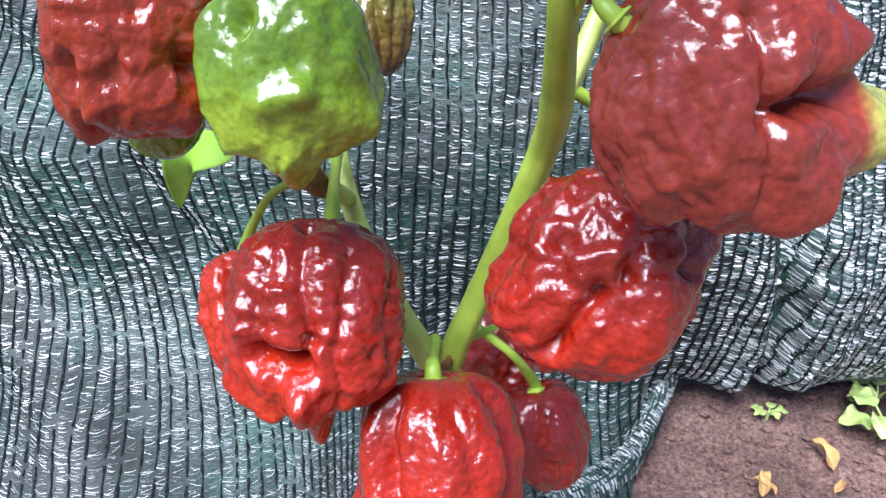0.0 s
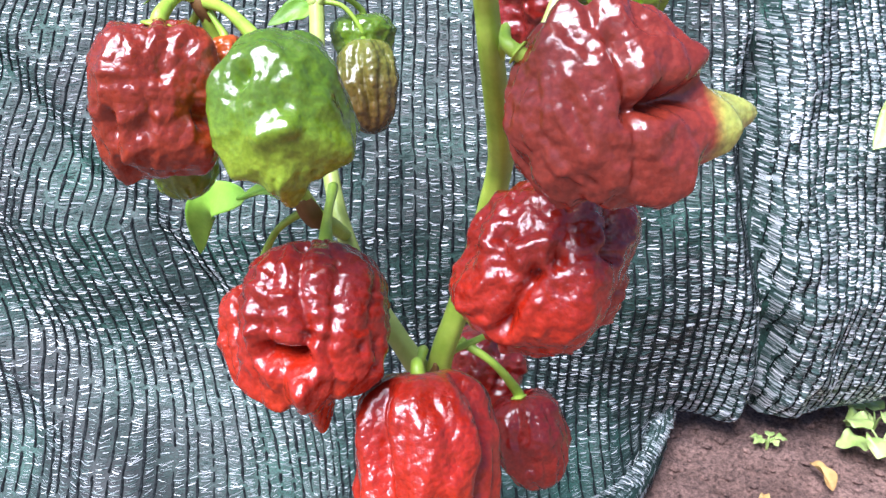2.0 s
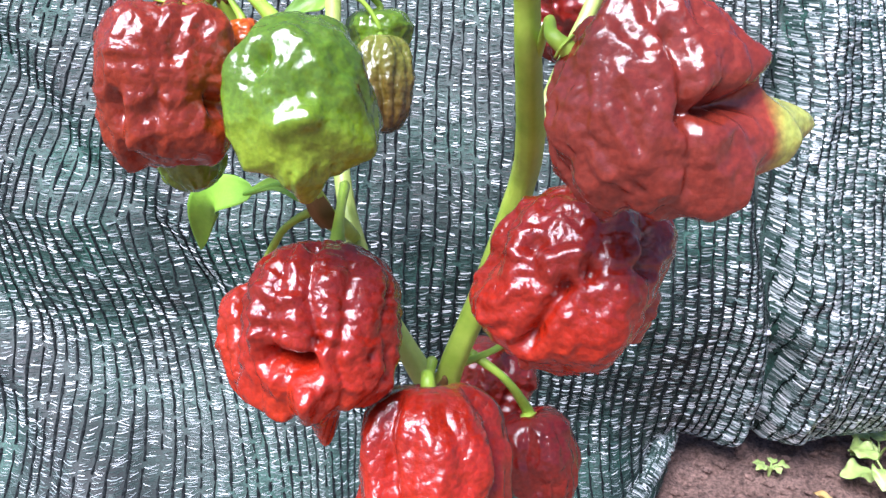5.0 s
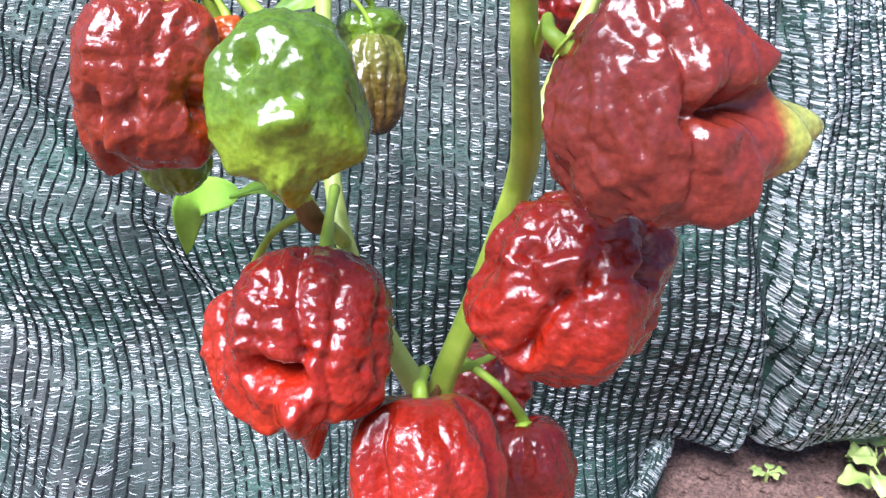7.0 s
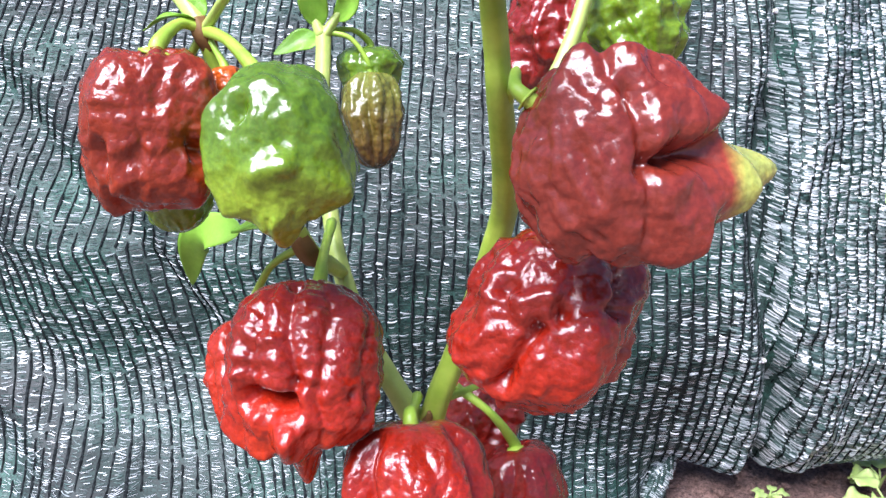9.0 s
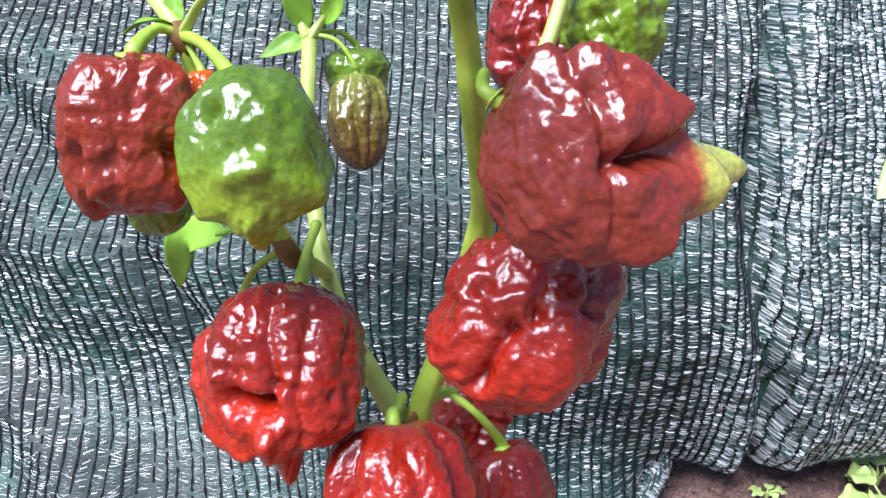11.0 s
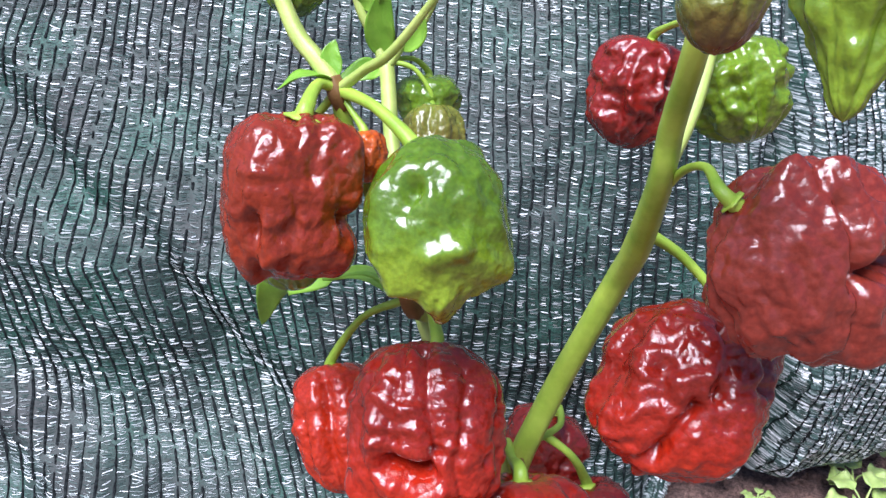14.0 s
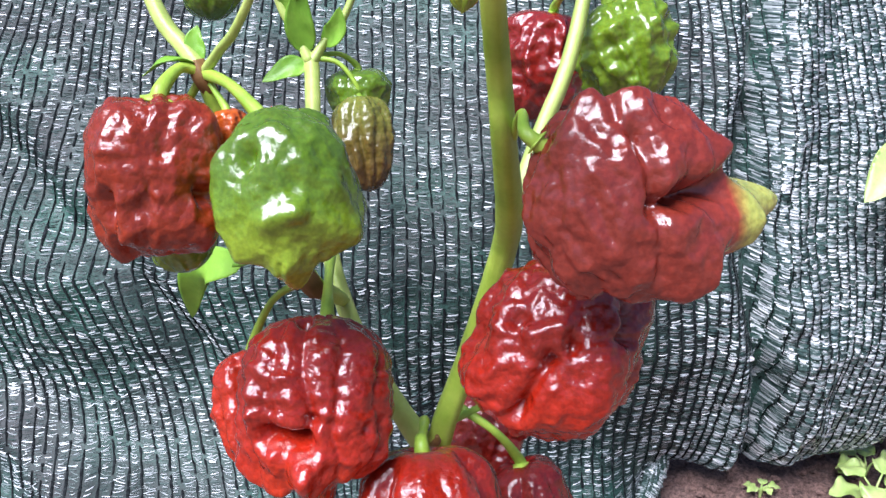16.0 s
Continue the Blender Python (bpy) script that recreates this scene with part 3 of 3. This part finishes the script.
pepper("big folded red chili pepper with a yellow-green pointed end", (0.0404, 0.1781, 0.3175), (0.0442, 0.1598, 0.2775), 0.0214, TURNING, 33,
       stalk=[(0.0222, 0.2105, 0.3020), (0.0228, 0.2010, 0.3105), (0.0222, 0.1880, 0.3150)], hang=(0.0242, 0.1760, 0.3110), thick=0.0011, collar=0.14,
       folded=((0.0423, 0.1734, 0.2980), (-0.215, -0.954, 0.207), (0.0207, 0.0228, 0.0145), [
           (-0.27, 0.86, 1.03, 0.53, 0.16, 0.27), (1.09, 0.42, 1.18, 0.35, 0.06, 0.20), (0.40, -0.03, 0.81, 0.11, -0.41, 0.12), (0.78, 0.10, 1.43, 0.22, -0.50, 0.12), (0.38, 0.09, 0.14, 0.68, -0.24, 0.09),
           (0.45, -0.14, 0.42, -0.63, -0.11, 0.08), (-0.53, 0.55, 0.15, -0.58, 0.11, 0.33), (0.64, -0.69, 1.20, -0.32, 0.12, 0.25), (0.69, -1.05, 1.26, -0.74, -0.12, 0.20), (-0.47, -0.25, 0.01, -0.66, -0.06, 0.04),
           (-0.24, 0.09, -0.05, -0.27, -0.05, 0.05), (0.69, 0.60, 0.92, 0.45, 0.05, 0.10), (-0.05, 0.76, -0.16, 0.96, -0.10, 0.08), (-0.73, 0.29, -0.61, -0.22, 0.05, 0.15), (0.70, -0.60, 0.30, 1.45, -0.16, -0.60, 0.20, 0.34),
           (1.30, -0.16, -0.40, 1.45, -0.08, -1.00, 0.42, 0.26), (1.40, -0.02, -0.95, 1.45, 0.00, -1.05, 0.60, 0.14)]),
       wrinkle=0.056, block=2.15, ripe=curled_ripe)
pepper("leaning glossy red chili pepper with a puckered end", (0.0515, 0.2182, 0.2608), (0.0220, 0.1927, 0.2221), 0.0208, RED, 37,
       stalk=[(0.0275, 0.2336, 0.2819), (0.0419, 0.2350, 0.2737), (0.0528, 0.2314, 0.2641)], collar=0.18,
       folded=((0.0367, 0.2026, 0.2450), (-0.152, -0.904, 0.399), (0.0238, 0.0241, 0.0214), [
           (-0.98, -0.18, -0.86, -0.35, 0.15, 0.30), (-0.65, -0.76, -0.71, -0.88, -0.24, 0.12), (-0.54, -1.00, -0.51, -0.94, 0.12, 0.12), (-0.12, -1.06, -0.03, -1.00, 0.09, 0.15), (-0.09, -0.06, -0.45, -0.65, -0.30, 0.09),
           (-0.45, 0.35, 0.74, 0.12, -0.15, 0.09), (0.27, 0.76, 0.18, 0.06, -0.15, 0.08), (0.71, 0.59, 0.68, 0.18, -0.14, 0.07), (0.86, -0.35, 0.62, -0.82, -0.18, 0.28), (1.04, 0.65, 1.01, 0.53, 0.24, 0.30),
           (-0.15, 0.94, -0.03, 0.97, 0.09, 0.30), (-0.27, 0.18, 0.03, 0.29, 0.09, 0.10), (0.45, -0.12, 0.27, -0.59, 0.08, 0.16), (-0.86, 0.29, -0.68, 0.59, -0.15, 0.20)]),
       wrinkle=0.042, ribs=(8, 0.05), block=2.4, ripe=lambda q, r: 0.92 - 0.45 * smoothstep(0.4, -0.8, q.y))
pepper("knobbly dark red chili pepper with a green end, hanging further back", (0.0490, 0.3147, 0.3278), (0.0423, 0.3101, 0.2875), 0.0189, MAROON, 41,
       stalk=[(0.0500, 0.2635, 0.3386), (0.0504, 0.2870, 0.3390), (0.0497, 0.3042, 0.3349)], lobes=5, furrow=0.12, wrinkle=0.075, thick=0.0013, collar=0.2,
       ripe=lambda th, s: 0.7)
pepper("knobbly light green crinkled chili pepper", (0.0621, 0.2794, 0.3332), (0.0737, 0.2697, 0.3022), 0.0167, GREEN, 45,
       stalk=[(0.0535, 0.2720, 0.3520), (0.0591, 0.2788, 0.3439)], lobes=4, furrow=0.12, wrinkle=0.085, thick=0.0014, collar=0.2,
       ripe=lambda th, s: 0.42)
pepper("ribbed olive-brown ripening chili pepper close to the net", (-0.0296, 0.3578, 0.2880), (-0.0251, 0.3434, 0.2492), 0.0145, OLIVE, 49,
       stalk=[(-0.0488, 0.3612, 0.3064), (-0.0388, 0.3600, 0.3043), (-0.0315, 0.3586, 0.2960)], lobes=7, furrow=0.13, wrinkle=0.03, ribs=(14, 0.15), thick=0.0011, collar=0.2,
       ripe=lambda th, s: 0.25 + 0.6 * s)
pepper("smooth green chili pepper close to the net", (-0.0315, 0.3727, 0.2990), (-0.0299, 0.3701, 0.2739), 0.0155, GREEN, 53,
       stalk=[(-0.0483, 0.3633, 0.3069), (-0.0388, 0.3688, 0.3070)], lobes=4, furrow=0.09, wrinkle=0.04, thick=0.0011, collar=0.2,
       ripe=lambda th, s: 0.6)
pepper("small dull green chili pepper tucked behind a red one", (-0.0816, 0.2448, 0.2788), (-0.0760, 0.2377, 0.2543), 0.0122, GREEN, 57,
       stalk=[JOINT, (-0.0770, 0.2452, 0.2995)], lobes=3, furrow=0.10, wrinkle=0.06, thick=0.0011, collar=0.2, ripe=lambda th, s: 0.5)
pepper("tiny orange-red chili pepper squeezed between larger ones", (-0.0580, 0.2325, 0.3070), (-0.0560, 0.2290, 0.2930), 0.0065, SCARLET, 59,
       stalk=[JOINT, (-0.0618, 0.2372, 0.3119)], lobes=3, furrow=0.10, wrinkle=0.05, thick=0.0009, collar=0.25, ripe=lambda th, s: -0.1)
pepper("glossy green pointed chili pepper near the top of the stem", (0.0075, 0.1260, 0.3790), (0.0040, 0.1135, 0.3424), 0.0105, GREEN, 61,
       stalk=[(0.0140, 0.1830, 0.3560), (0.0125, 0.1560, 0.3800), (0.0090, 0.1350, 0.3870)], outline=POINTED, lobes=4, furrow=0.16, wrinkle=0.07, ripe=lambda th, s: 0.55 - 0.3 * s)
pepper("olive-green chili pepper near the top of the stem", (0.0030, 0.1600, 0.3760), (0.0015, 0.1500, 0.3450), 0.0092, OLIVE, 65,
       stalk=[(0.0143, 0.1840, 0.3500), (0.0090, 0.1750, 0.3740), (0.0050, 0.1660, 0.3800)], lobes=4, furrow=0.10, wrinkle=0.03, ripe=lambda th, s: 0.1 + 0.6 * smoothstep(0.6, 1.0, s))
pepper("small dark green chili pepper high on the side branch", (-0.0895, 0.3507, 0.3484), (-0.0895, 0.3449, 0.3232), 0.0131, GREEN, 69,
       stalk=[(-0.0668, 0.3700, 0.3400), (-0.0798, 0.3621, 0.3536)], lobes=4, furrow=0.12, wrinkle=0.05, ripe=lambda th, s: 0.85)


# ---- the plant itself ----
def leaf_mesh(base, middle, tip, wide, up=(0, 0, 1), mat=None, cup=0.25, wave=0.0, seed=1):
    """A thin leaf with a folded midrib, bent along base, middle and tip."""
    line = curve([base, middle, tip], 9)
    n, half = len(line), 5
    verts, faces = [], []
    o = Vector(base)
    for i, q in enumerate(line):
        s = i / (n - 1)
        q = Vector(q)
        d = Vector(line[min(n - 1, i + 1)]) - Vector(line[max(0, i - 1)])
        side = d.cross(Vector(up)).normalized()
        nor = side.cross(d).normalized()
        w = wide * (math.sin(math.pi * min(1.0, s ** 0.75)) ** 0.8) + wide * 0.06 * (1 - s)
        for layer in (1, -1):
            for k in range(-half, half + 1):
                a = k / half
                lift = cup * w * abs(a) ** 1.4 + wave * w * math.sin(s * 11 + a * 4 + seed) * abs(a)
                verts.append(q + side * w * a + nor * (lift + layer * 0.00016 * (1.3 - abs(a))) - o)
    w = 2 * half + 1
    for i in range(n - 1):
        for k in range(w - 1):
            for layer in (0, 1):
                a = i * 2 * w + layer * w + k
                f = (a, a + 1, a + 2 * w + 1, a + 2 * w)
                faces.append(f if layer == 0 else f[::-1])
        for k in (0, w - 1):
            a = i * 2 * w + k
            f = (a, a + 2 * w, a + 3 * w, a + w)
            faces.append(f if k == 0 else f[::-1])
    return mesh("leaf", verts, faces, mat or LEAF)


plant = thing("chili_plant", (0.006, 0.29, 0.0), "green-stemmed chili plant forking into leaning branches", "plant")
base = plant.location


def grow(name, points, mat=None, label="", ribs=0.05):
    return part(name, tube(points, mat or STEM, name, sides=18, ribs=ribs, origin=base), plant, label)


def foliate(points, wide, seed, up=(0, 0, 1), cup=0.25, wave=0.1, mat=None):
    b = Vector(points[0])
    ob = part("leaf", leaf_mesh(*points, wide, up, mat, cup, wave, seed), plant)
    ob.location = b - base
    return ob


grow("trunk", [(0.0060, 0.2900, -0.0120, 0.0062), (0.0050, 0.2837, 0.0503, 0.0058), (0.0030, 0.2700, 0.1200, 0.0054), (*FORK, 0.0052)])
grow("main_stem", [(0.0020, 0.2515, 0.1697, 0.0046), (0.0065, 0.2500, 0.1900, 0.0044), (0.0152, 0.2508, 0.2168, 0.0043), (0.0241, 0.2402, 0.2578, 0.0042), (0.0245, 0.2274, 0.2775, 0.0042),
                   (0.0200, 0.2080, 0.3050, 0.0034), (0.0179, 0.2025, 0.3201, 0.0032), (0.0140, 0.1878, 0.3447, 0.0029), (0.0111, 0.1818, 0.3752, 0.0025), (0.0097, 0.1765, 0.4079, 0.0019)])
grow("side_stem", [(0.0245, 0.2312, 0.2722, 0.0031), (0.0296, 0.2356, 0.2849, 0.0029), (0.0358, 0.2433, 0.2998, 0.0026), (0.0440, 0.2523, 0.3175, 0.0025), (0.0501, 0.2635, 0.3386, 0.0023),
                   (0.0567, 0.2806, 0.3719, 0.0020), (0.0620, 0.2920, 0.4000, 0.0015)], PALE)
grow("left_stem", [(0.0020, 0.2495, 0.1736, 0.0046), (-0.0080, 0.2560, 0.1864, 0.0042), (-0.0199, 0.2662, 0.2014, 0.0038), (-0.0295, 0.2779, 0.2170, 0.0036), (-0.0379, 0.2942, 0.2382, 0.0033),
                   (-0.0467, 0.3297, 0.2751, 0.0032), (-0.0505, 0.3592, 0.3028, 0.0034), (-0.0525, 0.3617, 0.3075, 0.0031)], PALE)
grow("twig", [(-0.0509, 0.3596, 0.3043, 0.0027), (-0.0576, 0.3647, 0.3169, 0.0023), (-0.0647, 0.3681, 0.3309, 0.0022), (-0.0749, 0.3796, 0.3650, 0.0017)], PALE)
grow("twig", [(-0.0504, 0.3596, 0.3043, 0.0025), (-0.0441, 0.3624, 0.3138, 0.0019), (-0.0355, 0.3645, 0.3243, 0.0017), (-0.0224, 0.3695, 0.3544, 0.0012)], PALE)
grow("side_branch", [(-0.0324, 0.2813, 0.2243, 0.0026), (-0.0343, 0.2627, 0.2351, 0.0031), (-0.0393, 0.2512, 0.2452, 0.0033), (-0.0499, 0.2411, 0.2757, 0.0026), (-0.0619, 0.2417, 0.3021, 0.0024), (*JOINT, 0.0026)])
grow("node", [(-0.0378, 0.2530, 0.2403, 0.0029), (-0.0397, 0.2495, 0.2459, 0.0037), (-0.0421, 0.2475, 0.2518, 0.0029)], BARK, "brown scarred stem joint", 0.12)
grow("node", [(-0.0641, 0.2412, 0.3112, 0.0022), (-0.0659, 0.2404, 0.3158, 0.0029), (-0.0677, 0.2416, 0.3198, 0.0022)], BARK, "brown scarred stem joint", 0.12)
grow("twig", [(-0.0654, 0.2413, 0.3163, 0.0026), (-0.0722, 0.2456, 0.3238, 0.0026), (-0.0796, 0.2510, 0.3319, 0.0025), (-0.0914, 0.2614, 0.3563, 0.0018)], PALE)
grow("twig", [(-0.0658, 0.2409, 0.3163, 0.0017), (-0.0585, 0.2331, 0.3239, 0.0014), (-0.0511, 0.2246, 0.3311, 0.0013), (-0.0390, 0.2147, 0.3500, 0.0009)], PALE)
grow("shoot", [(0.0020, 0.2457, 0.1815, 0.0016), (0.0035, 0.2432, 0.1855, 0.0014), (0.0035, 0.2426, 0.1883, 0.0007)], BARK, "dry brown shoot stub in the fork")
grow("leaf_stalk", [(-0.0425, 0.2500, 0.2470, 0.0012), (-0.0538, 0.2597, 0.2505, 0.0012), (-0.0701, 0.2698, 0.2434, 0.0009)], LEAF)
foliate([(-0.0660, 0.2675, 0.2455), (-0.0870, 0.2810, 0.2370), (-0.0952, 0.2934, 0.2110)], 0.0068, 2, up=(0.35, -1, 0.6), wave=0.04, cup=0.12)
foliate([(-0.0440, 0.2515, 0.2475), (-0.0560, 0.2610, 0.2505), (-0.0700, 0.2700, 0.2440)], 0.0028, 9, up=(0.1, -1, 0.8), wave=0.05)
foliate([(-0.0667, 0.2419, 0.3188), (-0.0747, 0.2394, 0.3203), (-0.0823, 0.2372, 0.3163)], 0.0042, 3)
foliate([(-0.0667, 0.2424, 0.3193), (-0.0682, 0.2439, 0.3249), (-0.0672, 0.2452, 0.3299)], 0.0030, 4, up=(0, -1, 0.2))
foliate([(-0.0525, 0.3591, 0.3033), (-0.0609, 0.3570, 0.3022), (-0.0724, 0.3559, 0.2964)], 0.0049, 5, up=(0, -1, 0.6))
foliate([(-0.0525, 0.3612, 0.3085), (-0.0546, 0.3580, 0.3222), (-0.0525, 0.3538, 0.3400)], 0.0063, 6, up=(0, -1, 0.2))
foliate([(-0.0451, 0.3620, 0.3117), (-0.0388, 0.3589, 0.3190), (-0.0367, 0.3568, 0.3285)], 0.0047, 7, up=(0, -1, 0.3))
foliate([(-0.0627, 0.3666, 0.3275), (-0.0585, 0.3593, 0.3369), (-0.0501, 0.3541, 0.3442)], 0.0078, 8, up=(0, -1, 0.6))


# ---- a neighbouring plant at the edge, seedlings and litter on the soil ----
other = thing("chili_plant", (0.320, 0.405, 0.0), "pale-leaved chili plant at the edge of the bed", "plant")


def stalk_of(owner, name, points, mat):
    return part(name, tube(points, mat, name, sides=12, origin=owner.location), owner)


def leaf_of(owner, points, wide, seed, up=(0, 0, 1), mat=None, cup=0.2, wave=0.15):
    ob = part("leaf", leaf_mesh(*points, wide, up, mat or WEEDM, cup, wave, seed), owner)
    ob.location = Vector(points[0]) - owner.location
    return ob


stalk_of(other, "stem", [(0.320, 0.405, -0.01, 0.0040), (0.326, 0.412, 0.10, 0.0036), (0.320, 0.420, 0.19, 0.0030), (0.310, 0.425, 0.245, 0.0022)], STEM)
leaf_of(other, [(0.308, 0.424, 0.240), (0.268, 0.415, 0.244), (0.240, 0.404, 0.224)], 0.016, 3, up=(0, -0.5, 1))
leaf_of(other, [(0.310, 0.424, 0.243), (0.290, 0.412, 0.256), (0.268, 0.405, 0.248)], 0.014, 5, up=(0, -0.5, 1), mat=LEAF)
leaf_of(other, [(0.320, 0.420, 0.190), (0.295, 0.410, 0.188), (0.276, 0.402, 0.178)], 0.010, 6, up=(0, -0.6, 1))
pepper("dark green chili pepper on the neighbouring plant", (0.2680, 0.3900, 0.2220), (0.2660, 0.3840, 0.1930), 0.0135, GREEN, 73,
       stalk=[(0.3190, 0.4200, 0.2100), (0.2850, 0.4020, 0.2320)], lobes=4, furrow=0.10, wrinkle=0.04, ripe=lambda th, s: 1.0)


def seedling(at, size, leaves, seed, label):
    rnd = random.Random(seed)
    ob = thing("seedling", at, label, "weed", "seedlings on the soil")
    b = Vector(at)
    for k in range(leaves):
        th = 2 * math.pi * k / leaves + rnd.uniform(-0.3, 0.3)
        out = Vector((math.cos(th), math.sin(th) * 0.9, 0)) * size * rnd.uniform(0.8, 1.15)
        high = size * rnd.uniform(0.35, 0.8)
        root = b + Vector((0, 0, -0.004))
        mid = b + out * 0.35 + Vector((0, 0, high))
        part("stalk", tube([(*root, 0.0009), (*(b + out * 0.1 + Vector((0, 0, high * 0.6))), 0.0008), (*mid, 0.0006)], WEEDM, "stalk", sides=7, steps=4, origin=at), ob)
        lf = part("leaf", leaf_mesh(mid, b + out * 0.75 + Vector((0, 0, high * 1.1)), b + out * 1.15 + Vector((0, 0, high * 0.8)), size * 0.34, (0, 0, 1), WEEDM, 0.15, 0.25, seed + k), ob)
        lf.location = mid - b
    return ob


seedling((0.2330, 0.4420, 0.0), 0.010, 5, 1, "tiny pale green seedling by the net's hem")
seedling((0.3050, 0.4300, 0.0), 0.028, 6, 2, "pale green scalloped weed seedling on bare soil")
seedling((0.3180, 0.4620, 0.0), 0.024, 5, 3, "pale green scalloped weed seedling on bare soil")
seedling((0.3550, 0.5050, 0.0), 0.022, 5, 4, "pale green weed seedling behind the others")


def dry_leaf(at, size, turn, seed):
    b = Vector(at)
    d = Vector((math.cos(turn), math.sin(turn), 0))
    ob = new("dry_leaf", leaf_mesh(b, b + d * size * 0.5 + Vector((0, 0, size * 0.25)), b + d * size + Vector((0, 0, size * 0.10)), size * 0.17, (0, 0, 1), DRY, 0.9, 0.5, seed))
    ob.location = at
    return tagged(ob, "curled dry tan leaf lying on the soil", "dead leaf", "litter on the soil")


dry_leaf((0.2560, 0.3930, 0.001), 0.025, 1.75, 1)
dry_leaf((0.2020, 0.3690, 0.001), 0.020, 1.2, 2)
dry_leaf((0.2110, 0.3710, 0.001), 0.016, 2.4, 3)
dry_leaf((0.2480, 0.3740, 0.001), 0.013, 0.6, 4)


def crumbs():
    """Loose crumbs of earth."""
    rnd = random.Random(5)
    verts, faces = [], []
    for _ in range(2600):
        x, y = rnd.uniform(0.09, 0.42), rnd.uniform(0.30, 0.56)
        r = 0.0007 + 0.0034 * rnd.random() ** 5
        o, c = len(verts), Vector((x, y, ground_height(x, y) + r * 0.4))
        for dx, dy, dz in ((1, 0, 0), (0, 1, 0), (-1, 0, 0), (0, -1, 0), (0, 0, 0.8), (0, 0, -0.8), (0.7, 0.7, 0.3), (-0.7, 0.7, 0.3), (-0.7, -0.7, 0.3), (0.7, -0.7, 0.3)):
            verts.append(c + Vector((dx, dy, dz)) * r * rnd.uniform(0.65, 1.2))
        ring = (0, 6, 1, 7, 2, 8, 3, 9)
        for a, b in zip(ring, ring[1:] + ring[:1]):
            faces += [(o + a, o + b, o + 4), (o + b, o + a, o + 5)]
    return tagged(new("soil_crumbs", mesh("soil_crumbs", verts, faces, SOIL, False)), "loose crumbs of reddish-brown soil", "soil", kind="stuff")


crumbs()


def speck(x, z, size, seed):
    """A white crumb of plant debris caught on the cloth."""
    rnd = random.Random(seed)
    bm = bmesh.new()
    bmesh.ops.create_icosphere(bm, subdivisions=2, radius=size)
    for v in bm.verts:
        v.co *= rnd.uniform(0.75, 1.2)
        v.co.z *= 0.8
    me = bpy.data.meshes.new("white_speck")
    bm.to_mesh(me)
    bm.free()
    me.materials.append(SPECK)
    ob = new("white_speck", me)
    ob.location = (x, cloth(x, z)[1] - size * 0.7, z)
    return tagged(ob, "white speck of debris caught on the net", "debris", "specks on the net")


SPECK = sappy("speck_white", (0.62, 0.60, 0.56), (0.85, 0.84, 0.80), rough=0.7)
for n, (x, z, size) in enumerate(((0.2075, 0.314, 0.0022), (0.2010, 0.117, 0.0020), (0.1815, 0.217, 0.0022), (0.2060, 0.022, 0.0017), (0.1990, 0.017, 0.0012))):
    speck(x, z, size, n)
